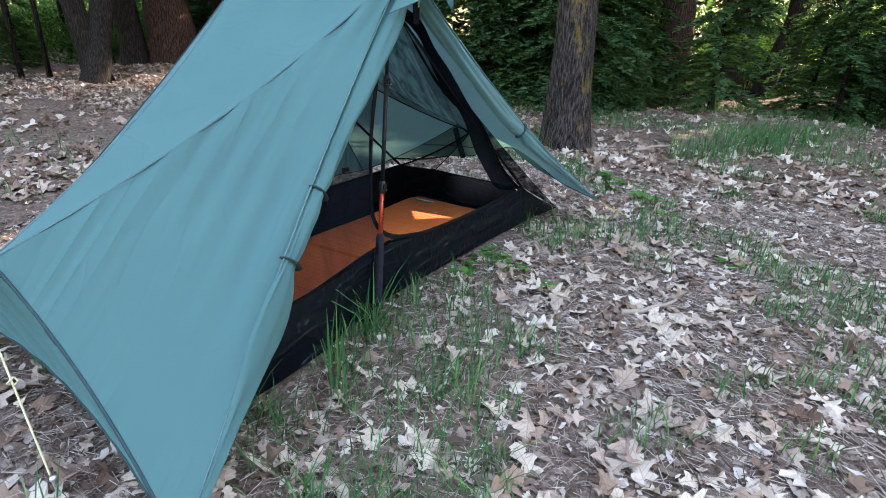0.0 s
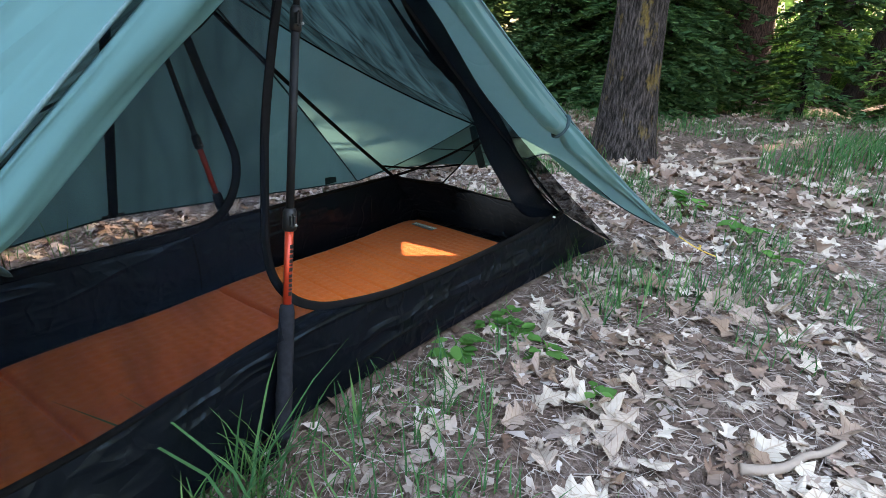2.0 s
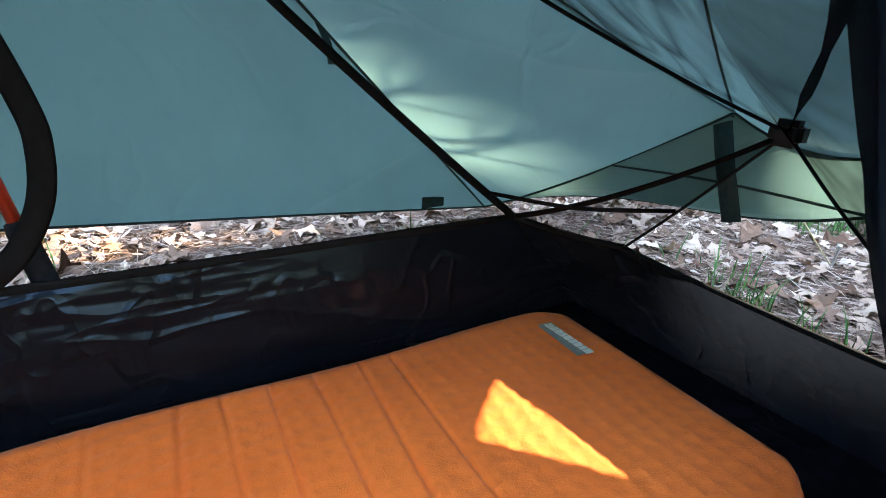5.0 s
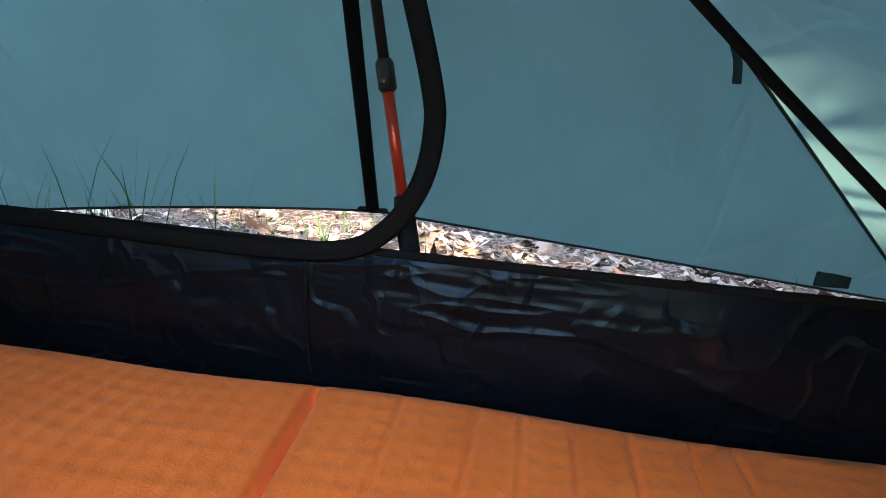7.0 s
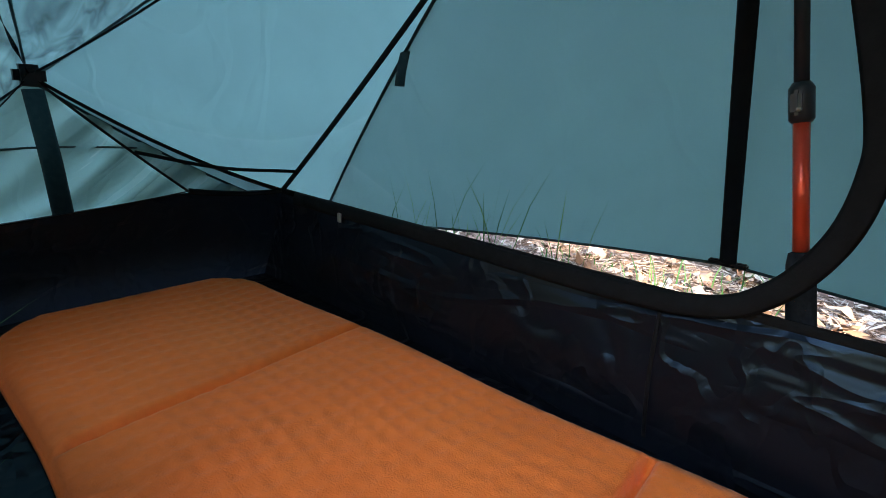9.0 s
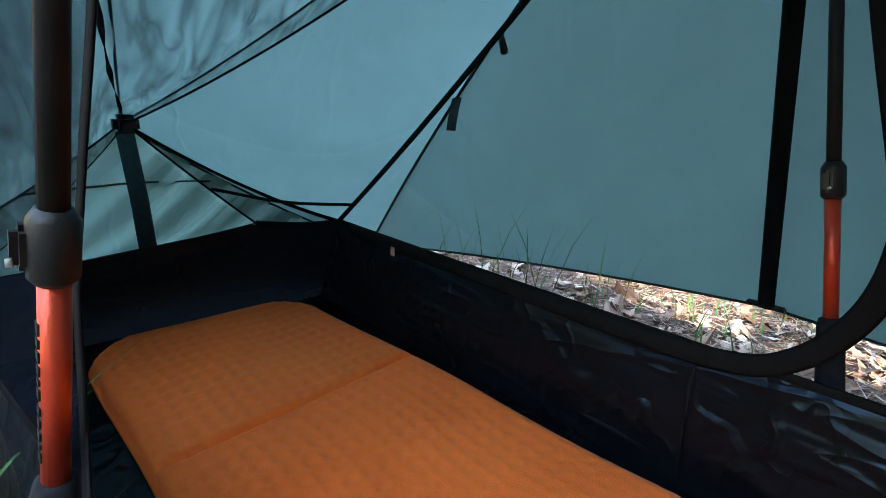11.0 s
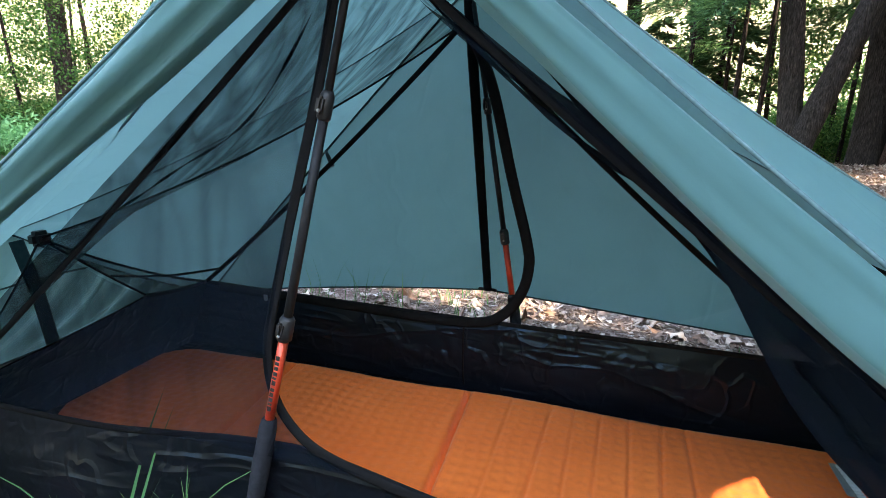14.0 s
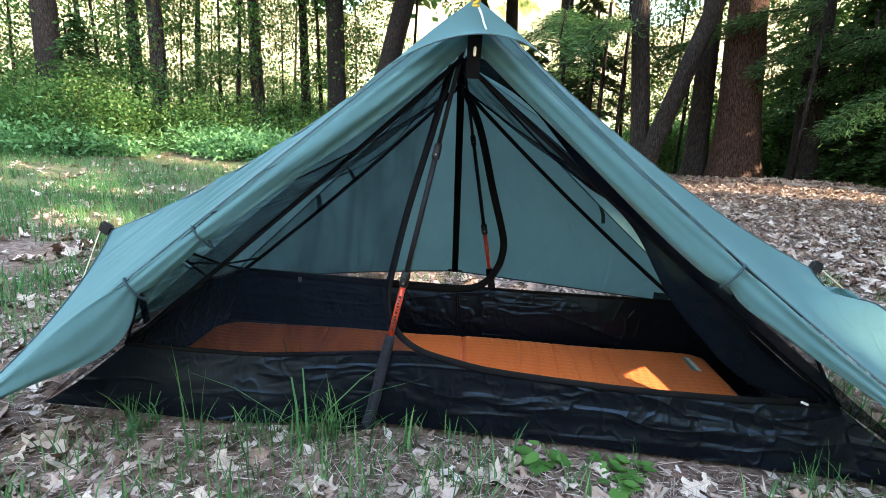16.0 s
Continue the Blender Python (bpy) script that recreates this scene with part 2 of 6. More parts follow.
def tub_material():
    m, nt, out = material("black_floor_fabric")
    v = coords(nt)
    # fine straight creases, mostly along the cloth, in patches
    lines = add_math(nt, "ADD", creases(nt, coords(nt, (0.4, 1, 1.9)), 5.0, 20.0, 0.12), add_math(nt, "MULTIPLY", creases(nt, coords(nt, (1.0, 1, 0.8)), 10.0, 15.0, 0.2), 0.7))
    lines = add_math(nt, "MULTIPLY", lines, ramp(nt, noise_out(nt, v, 3.2, 2), [(0.38, (0.15, 0.15, 0.15)), (0.58, (1, 1, 1))]))
    soft = noise_out(nt, coords(nt, (0.5, 1, 2.6)), 5.0, 2)
    h = add_math(nt, "ADD", add_math(nt, "MULTIPLY", lines, 0.75), add_math(nt, "MULTIPLY", soft, 0.6))
    p = node(nt, "BsdfPrincipled", Roughness=0.3)
    p.inputs["Specular IOR Level"].default_value = 0.42
    p.inputs["Specular Tint"].default_value = (0.45, 0.72, 1.0, 1)
    nt.links.new(ramp(nt, noise_out(nt, v, 6.0, 3), [(0.3, (0.0035, 0.0043, 0.007)), (0.7, (0.0064, 0.0074, 0.0118))]), p.inputs["Base Color"])
    nrm = bump(nt, h, 0.5, 0.011)
    nt.links.new(nrm, p.inputs["Normal"])
    # a little daylight soaks through the thin cloth
    tra = node(nt, "BsdfTranslucent")
    tra.inputs["Color"].default_value = (0.006, 0.0085, 0.0135, 1)
    nt.links.new(nrm, tra.inputs["Normal"])
    mx = node(nt, "MixShader", Fac=0.4)
    nt.links.new(p.outputs[0], mx.inputs[1])
    nt.links.new(tra.outputs[0], mx.inputs[2])
    nt.links.new(mx.outputs[0], out.inputs["Surface"])
    return m


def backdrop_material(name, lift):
    """Far woods that glow: sunlight and blown-out leaf gaps are painted as emission."""
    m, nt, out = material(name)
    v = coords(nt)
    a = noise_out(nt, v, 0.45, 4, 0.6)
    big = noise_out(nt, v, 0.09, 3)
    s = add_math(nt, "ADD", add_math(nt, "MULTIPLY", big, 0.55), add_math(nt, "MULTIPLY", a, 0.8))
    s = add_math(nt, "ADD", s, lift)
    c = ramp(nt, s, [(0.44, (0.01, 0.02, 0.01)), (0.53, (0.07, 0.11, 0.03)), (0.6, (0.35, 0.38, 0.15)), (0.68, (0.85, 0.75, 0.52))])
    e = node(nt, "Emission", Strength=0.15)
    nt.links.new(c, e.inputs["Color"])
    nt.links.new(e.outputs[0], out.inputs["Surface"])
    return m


FLY = fabric("teal_fly_fabric", (0.096, 0.204, 0.207), 0.34, (0.15, 0.284, 0.279), 0.09)
FLY_SIDE = fabric("teal_fly_fabric_folded", (0.096, 0.204, 0.207), 0.34, (0.15, 0.284, 0.279), 0.09, folds=(-1.2, -0.3, -1.12))
FLY_END = fabric("teal_fly_fabric_gathered", (0.096, 0.204, 0.207), 0.34, (0.15, 0.284, 0.279), 0.09, folds=(0.0, -0.6, -0.5))
TUB = tub_material()
NET = netting("black_netting", 0.5, 0.15, (1.6, 1, 0.5))
NET_SHEER = netting("sheer_black_netting", 0.1)
NET_ROOF_L = netting("slack_black_netting", 0.18, 0.5, along=(-1.04, 0.23, -0.6))
NET_ROOF_R = netting("slack_black_netting", 0.28, 0.5, along=(1.18, 0.29, -0.57))
NET_DENSE = netting("gathered_black_netting", 0.78, 0.15)
TAPE = plain("black_tape", [(0.3, (0.003, 0.003, 0.0035)), (0.7, (0.006, 0.006, 0.007))], 60, 0.75, spec=0.1)
DARK_TEAL = plain("dark_teal_webbing", [(0.3, (0.02, 0.04, 0.045)), (0.7, (0.032, 0.055, 0.06))], 80, 0.8, spec=0.15)
SEAM = plain("seam_thread", [(0.3, (0.05, 0.1, 0.11)), (0.7, (0.08, 0.15, 0.16))], 200, 0.8)
PAD = pad_material()
GREY = plain("grey_label_print", [(0.3, (0.2, 0.2, 0.19)), (0.7, (0.3, 0.3, 0.28))], 50, 0.6)
WHITE = plain("white_print", [(0.3, (0.66, 0.65, 0.62)), (0.7, (0.8, 0.8, 0.78))], 60, 0.5)
RED = plain("red_anodised_tube", [(0.3, (0.52, 0.045, 0.02)), (0.7, (0.62, 0.065, 0.028))], 30, 0.28, 0.35)
CARBON = plain("black_tube", [(0.3, (0.012, 0.012, 0.014)), (0.7, (0.018, 0.018, 0.02))], 40, 0.5, spec=0.15)
FOAM = plain("dark_foam_grip", [(0.3, (0.009, 0.01, 0.014)), (0.7, (0.018, 0.019, 0.025))], 90, 0.9, spec=0.2)
PLASTIC = plain("black_plastic", [(0.3, (0.012, 0.012, 0.013)), (0.7, (0.016, 0.016, 0.018))], 40, 0.45, spec=0.3)
CORD = plain("pale_yellow_cord", [(0.3, (0.5, 0.42, 0.24)), (0.7, (0.66, 0.58, 0.36))], 300, 0.8)
YELLOW = plain("yellow_cord", [(0.3, (0.6, 0.36, 0.04)), (0.7, (0.75, 0.48, 0.07))], 300, 0.8)
STEEL = plain("steel", [(0.3, (0.45, 0.45, 0.45)), (0.7, (0.6, 0.6, 0.6))], 60, 0.3, 0.9)
SOIL = ground_material()
BARK = bark_material("grey_brown_bark", [(0.4, (0.01, 0.008, 0.007)), (0.5, (0.04, 0.031, 0.029)), (0.66, (0.12, 0.095, 0.09))], 0.7)
BARK_DARK = bark_material("dark_bark", [(0.35, (0.008, 0.006, 0.005)), (0.55, (0.035, 0.027, 0.024)), (0.75, (0.095, 0.078, 0.068))])
BARK_RED = bark_material("reddish_bark", [(0.38, (0.014, 0.008, 0.006)), (0.5, (0.065, 0.034, 0.026)), (0.68, (0.15, 0.085, 0.065))])
LEAF = litter("dry_oak_leaf", [(0.0, (0.12, 0.065, 0.045)), (0.25, (0.25, 0.155, 0.115)), (0.5, (0.36, 0.25, 0.205)), (0.75, (0.46, 0.35, 0.285)), (1.0, (0.6, 0.49, 0.41))])
BITS = litter("crumbled_leaf", [(0.0, (0.09, 0.05, 0.036)), (0.4, (0.2, 0.13, 0.1)), (0.8, (0.38, 0.29, 0.25)), (1.0, (0.6, 0.5, 0.45))])
LEAF_ONE = litter("dry_oak_leaf_single", [(0.0, (0.26, 0.16, 0.11)), (0.2, (0.36, 0.25, 0.2)), (0.55, (0.47, 0.365, 0.295)), (1.0, (0.6, 0.49, 0.405))], False)
NEEDLE = litter("dry_needles", [(0.0, (0.08, 0.05, 0.037)), (0.5, (0.27, 0.185, 0.155)), (1.0, (0.5, 0.42, 0.37))])
WOOD = litter("dead_wood", [(0.0, (0.22, 0.15, 0.11)), (1.0, (0.42, 0.33, 0.28))])
GRASS = foliage("grass_blades", [(0.0, (0.04, 0.115, 0.048)), (0.6, (0.075, 0.19, 0.08)), (1.0, (0.15, 0.27, 0.1))])
WEED = foliage("broad_leaves", [(0.0, (0.06, 0.16, 0.04)), (1.0, (0.13, 0.28, 0.075))], 0.4)
CONIFER = foliage("conifer_sprays", [(0.0, (0.038, 0.085, 0.04)), (0.6, (0.075, 0.155, 0.07)), (1.0, (0.13, 0.22, 0.09))], 0.4)
BROAD = foliage("sunlit_leaves", [(0.0, (0.03, 0.075, 0.025)), (0.6, (0.06, 0.135, 0.045)), (1.0, (0.15, 0.22, 0.075))], 0.4)
FERN = foliage("fern_fronds", [(0.0, (0.06, 0.15, 0.06)), (0.5, (0.12, 0.27, 0.12)), (1.0, (0.23, 0.42, 0.2))], 0.4)
FAR = backdrop_material("far_woods_glow", 0.06)
FAR_DENSE = backdrop_material("far_dense_woods_glow", -0.09)


# ---- mesh helpers ----
def mesh_of(name, verts, faces, mat, smooth=True):
    me = bpy.data.meshes.new(name)
    me.from_pydata([tuple(v) for v in verts], [], [tuple(f) for f in faces])
    me.materials.append(mat)
    if smooth:
        me.polygons.foreach_set("use_smooth", [True] * len(me.polygons))
    me.update()
    return me


def part(name, me, parent, label=""):
    ob = new(name, me)
    ob.parent = parent
    return tagged(ob, label)


def thing(name, label, category, at=(0, 0, 0), group="", kind=""):
    ob = new(name)
    ob.location = at
    ob.empty_display_size = 0.1
    return tagged(ob, label, category, group, kind)


def grid_mesh(name, fn, nu, nv, mat, thick=0.0):
    """A sheet fn(u, v) with u, v in 0..1; thick gives it a second side."""
    vs = [Vector(fn(i / nu, j / nv)) for j in range(nv + 1) for i in range(nu + 1)]
    fs = [(j * (nu + 1) + i, j * (nu + 1) + i + 1, (j + 1) * (nu + 1) + i + 1, (j + 1) * (nu + 1) + i) for j in range(nv) for i in range(nu)]
    return mesh_of(name, vs, fs, mat)


def tube_mesh(name, pts, radii, mat, sides=8, flat=1.0, up=Vector((0, 0, 1)), caps=True):
    """A tube through pts; flat squeezes it along one side to make tape."""
    vs, fs = [], []
    n = len(pts)
    pts = [Vector(p) for p in pts]
    radii = radii if isinstance(radii, (list, tuple)) else [radii] * n
    for k, p in enumerate(pts):
        d = (pts[min(k + 1, n - 1)] - pts[max(k - 1, 0)]).normalized()
        a = d.cross(up)
        if a.length < 1e-3:
            a = d.cross(Vector((1, 0, 0)))
        a.normalize()
        b = d.cross(a).normalized()
        for s in range(sides):
            w = 2 * math.pi * s / sides
            vs.append(p + a * (radii[k] * math.cos(w)) + b * (radii[k] * flat * math.sin(w)))
    for k in range(n - 1):
        for s in range(sides):
            t = (s + 1) % sides
            fs.append((k * sides + s, k * sides + t, (k + 1) * sides + t, (k + 1) * sides + s))
    if caps:
        fs.append(tuple(range(sides - 1, -1, -1)))
        fs.append(tuple((n - 1) * sides + s for s in range(sides)))
    return mesh_of(name, vs, fs, mat)


def curve_points(ctrl, n):
    """n + 1 points on a smooth curve through ctrl."""
    c = [Vector(p) for p in ctrl]
    c = [c[0] * 2 - c[1], *c, c[-1] * 2 - c[-2]]
    out = []
    m = len(c) - 3
    for k in range(n + 1):
        t = k / n * m
        i = min(int(t), m - 1)
        t -= i
        p0, p1, p2, p3 = c[i:i + 4]
        out.append(0.5 * (2 * p1 + (p2 - p0) * t + (2 * p0 - 5 * p1 + 4 * p2 - p3) * t * t + (3 * p1 - p0 - 3 * p2 + p3) * t ** 3))
    return out


def wav(p, s, amp, seed=0.0):
    return amp * noise.noise(Vector((p[0] * s + seed, p[1] * s - seed, p[2] * s + 2 * seed)))


def tri_panel(name, a, b, c, sab, sbc, sca, mat, n=22, amp=0.006, seed=0.0, belly=(0, 0, 0), skew=(0, 0, 0), ripple=(0, 0), lift=None):
    """A three-cornered cloth panel whose edges bow by the given vectors at their middles."""
    a, b, c, sab, sbc, sca, belly = [Vector(v) for v in (a, b, c, sab, sbc, sca, belly)]
    skew = Vector(skew)
    nrm = (b - a).cross(c - a).normalized()
    idx, vs, fs = {}, [], []
    for i in range(n + 1):
        for j in range(n + 1 - i):
            u, v = 1 - (i + j) / n, i / n
            w = j / n
            p = a * u + b * v + c * w + 4 * u * v * sab + 4 * v * w * sbc + 4 * w * u * sca + 27 * u * v * w * belly + 4 * v * w * (v - w) * skew
            if lift:
                p.z += lift(u, v, w)
            edge = min(1.0, 27 * u * v * w)
            if ripple[0]:
                uneven = 0.55 + 0.9 * noise.noise(p * 1.9)
                p += nrm * min(1.0, 12 * u * w + 4 * u * v) * ripple[0] * uneven * math.sin(ripple[1] * (v + 0.15 * u * u) * 6.283 + seed + 2.2 * noise.noise(p * 1.4))
            p += nrm * edge * (wav(p, 2.2, amp, seed) + wav((p.x * 6, p.y * 6, p.z * 1.5), 1.0, amp * 0.45, seed))
            idx[i, j] = len(vs)
            vs.append(p)
    for i in range(n):
        for j in range(n - i):
            fs.append((idx[i, j], idx[i + 1, j], idx[i, j + 1]))
            if i + j < n - 1:
                fs.append((idx[i + 1, j], idx[i + 1, j + 1], idx[i, j + 1]))
    return mesh_of(name, vs, fs, mat)


def bowed(a, b, s, n=16):
    a, b, s = Vector(a), Vector(b), Vector(s)
    return [a * (1 - k / n) + b * (k / n) + 4 * (k / n) * (1 - k / n) * s for k in range(n + 1)]


def box_mesh(name, sx, sy, sz, mat, bevel=0.0, at=(0, 0, 0), turn=None):
    bm = bmesh.new()
    bmesh.ops.create_cube(bm, size=1)
    bmesh.ops.scale(bm, vec=(sx, sy, sz), verts=bm.verts)
    if bevel:
        bmesh.ops.bevel(bm, geom=list(bm.edges), offset=bevel, segments=2, affect="EDGES")
    if turn is not None:
        bmesh.ops.transform(bm, matrix=turn, verts=bm.verts)
    bmesh.ops.translate(bm, vec=at, verts=bm.verts)
    me = bpy.data.meshes.new(name)
    bm.to_mesh(me)
    bm.free()
    me.materials.append(mat)
    return me


def revolve(name, a, b, prof, mat, sides=14):
    """A turned body along a to b; prof: (way along in metres, radius)."""
    a, b = Vector(a), Vector(b)
    d = (b - a).normalized()
    return tube_mesh(name, [a + d * s for s, _ in prof], [r for _, r in prof], mat, sides)


# ---- ground ----
def gz(x, y):
    """Height of the ground."""
    r = math.hypot(x, y)
    v = Vector((x, y, 0))
    flat = min(1.0, max(0.0, (r - 1.3) / 2.0))
    z = -0.012 + 0.012 * noise.noise(v * 2.3) + 0.006 * noise.noise(v * 9.0)
    z += flat * (0.05 * noise.noise(v * 0.5) + 0.02 * noise.noise(v * 1.1))
    far = max(0.0, min(1.0, (r - 7) / 10))
    z += far * 0.25 * noise.noise(v * 0.13)
    z += 0.28 * math.exp(-((x - 6.2) ** 2 + (y - 8.3) ** 2) / 7.0)
    if -1.25 < x < 1.35 and -0.6 < y < 0.5:
        z = min(z, -0.004)
    return z


def build_ground():
    radii = [0.0] + [0.06 * k for k in range(1, 60)]
    while radii[-1] < 1500:
        radii.append(radii[-1] * 1.045)
    seg = 150
    vs, fs = [(0, -0.4, gz(0, -0.4))], []
    for r in radii[1:]:
        for s in range(seg):
            w = 2 * math.pi * s / seg
            x, y = r * math.cos(w), -0.4 + r * math.sin(w)
            vs.append((x, y, gz(x, y)))
    for s in range(seg):
        fs.append((0, 1 + s, 1 + (s + 1) % seg))
    for k in range(len(radii) - 2):
        o = 1 + k * seg
        for s in range(seg):
            t = (s + 1) % seg
            fs.append((o + s, o + seg + s, o + seg + t, o + t))
    return tagged(new("ground", mesh_of("ground", vs, fs, SOIL)), "brown forest soil with dry needles and patches of moss", "ground", kind="structure")


ground = build_ground()

# ---- fly sheet ----
F, B = Vector((-0.027, -0.35, 1.21)), Vector((-0.093, 0.44, 1.165))
L, R = Vector((-1.265, -0.08, 0.472)), Vector((1.255, 0.17, 0.465))
FL, FR = Vector((-1.30, -0.76, 0.06)), Vector((1.335, -0.765, 0.125))
BL, BR = Vector((-1.22, 0.62, 0.08)), Vector((1.25, 0.965, 0.035))
ZB = Vector((-0.08, 0.825, 0.166))
S_RIDGE = Vector((0, 0, -0.02))
S_FL_, S_BL_ = Vector((0.02, 0, -0.045)), Vector((0.02, 0, -0.045))       # apex to end points, left
S_FR_, S_BR_ = Vector((-0.02, 0, -0.045)), Vector((-0.02, 0, -0.045))
D_FL, D_FR = Vector((0.0, 0.025, 0.012)), Vector((0.0, 0.026, -0.043))     # apex to front corners
D_BL, D_BR = Vector((0.0, -0.055, -0.012)), Vector((0.0, -0.06, -0.02))  # apex to back corners
E_LF, E_LB = Vector((0.03, 0.03, -0.01)), Vector((0.03, -0.03, -0.01))    # end points to corners
E_RF, E_RB = Vector((-0.03, 0.03, -0.01)), Vector((-0.03, -0.03, -0.01))
H_L, H_R = Vector((0.05, 0, 0.06)), Vector((-0.03, 0, 0.185))              # arched hems of the ends
H_BL, H_BR = Vector((0, 0, 0.016)), Vector((0, 0.015, -0.004))              # hem of the back
ZERO = Vector((0, 0, 0))


def arch(s, mid, wide, high):
    return high * math.exp(-((s - mid) / wide) ** 2)


def end_lift(u, v, w):
    """Raises the end panel beside the front corner so sun reaches the pad."""
    return arch(v / max(1e-6, u + v), 0.45, 0.2, 0.13) * max(0.0, 1 - 3 * w) * min(1, 4 * u) + arch(v / max(1e-6, v + w), 0.72, 0.13, 0.13) * (1 - u)


def side_lift(u, v, w):
    # side panel edge lifted as well, added to let the same sun in
    return arch(w / max(1e-6, u + w), 0.45, 0.2, 0.13) * max(0.0, 1 - 5 * v)


def hem(parent, pts, r=0.004, mat=None, name="hem"):
    part(name, tube_mesh(name, pts, r, mat or DARK_TEAL, 6), parent)


def ribbon(name, a, b, width, mat, side):
    """A short hanging strip of webbing."""
    a, b, side = Vector(a), Vector(b), Vector(side).normalized() * width / 2
    pts = curve_points([a, a.lerp(b, 0.5) + Vector((0.004, -0.006, 0)), b], 6)
    vs = [p + s * side for p in pts for s in (-1, 1)]
    fs = [(2 * k, 2 * k + 1, 2 * k + 3, 2 * k + 2) for k in range(len(pts) - 1)]
    me = mesh_of(name, vs, fs, mat)
    return me


def rolled_door(parent, top, corner, sag, ties, inward, seed, full=1.0, tail=0.9):
    """A door flap rolled up lengthwise and tied along its seam, with the loose tail spread to the corner."""
    path = bowed(top, corner, sag, 90)
    side = Vector(inward).normalized()
    vs, fs, sides = [], [], 36
    n = len(path)
    for k, p in enumerate(path):
        t = k / (n - 1)
        d = (path[min(k + 1, n - 1)] - path[max(k - 1, 0)]).normalized()
        down = (Vector((0, 0, -1)) - d * Vector((0, 0, -1)).dot(d)).normalized()
        out = d.cross(down).normalized()
        if out.y > 0:
            out = -out
        hang = full * (0.034 + 0.024 * math.sin(math.pi * min(1, t * 1.7)) + 0.01 * math.sin(11 * t + seed))
        if t > ties[-1]:
            q = (t - ties[-1]) / (1 - ties[-1])
            hang *= (1 + tail * math.sin(math.pi * min(1, q * 1.15)) * (1 - q)) * (1 - 0.8 * q ** 2)
        fat = 0.026 + 0.008 * math.sin(7 * t + seed)
        for tie in ties:
            g = math.exp(-((t - tie) / 0.018) ** 2)
            fat *= 1 - 0.3 * g
            hang *= 1 - 0.22 * g
        fat *= 0.45 + 0.55 * min(1, t / 0.12)
        if t > ties[-1]:
            fat *= 1 - 0.75 * (t - ties[-1]) / (1 - ties[-1])
        c = p + down * hang * 0.66 + side * 0.004
        for s in range(sides):
            w = 2 * math.pi * s / sides
            fold = 1 + 0.18 * math.sin(3 * w + 5 * t + seed) + 0.13 * math.sin(5 * w - 6 * t + 2 * seed) - 0.3 * abs(math.sin(3.5 * w + 3 * t + seed)) ** 0.6 + 0.15
            q = c + down * (hang * math.cos(w)) + out * (fat * fold * math.sin(w))
            q += out * wav((t * 9, math.cos(w) * 1.4, math.sin(w) * 1.4 + seed), 1.0, 0.007, seed)
            vs.append(q)
    for k in range(n - 1):
        for s in range(sides):
            t = (s + 1) % sides
            fs.append((k * sides + s, k * sides + t, (k + 1) * sides + t, (k + 1) * sides + s))
    part("rolled_door", mesh_of("rolled_door", vs, fs, FLY), parent, "rolled-up door flap tied with loops")
    for tie in ties:
        k = int(tie * (n - 1))
        p, d = path[k], (path[k + 1] - path[k - 1]).normalized()
        down = (Vector((0, 0, -1)) - d * Vector((0, 0, -1)).dot(d)).normalized()
        out = d.cross(down).normalized()
        ring = []
        for s in range(17):
            w = 2 * math.pi * s / 16
            ring.append(p + down * (0.022 + 0.034 * math.cos(w)) + out * (0.021 * math.sin(w)))
        part("door_tie", tube_mesh("door_tie", ring, 0.007, DARK_TEAL, 6, 0.35, d), parent, "dark webbing loop with a toggle")


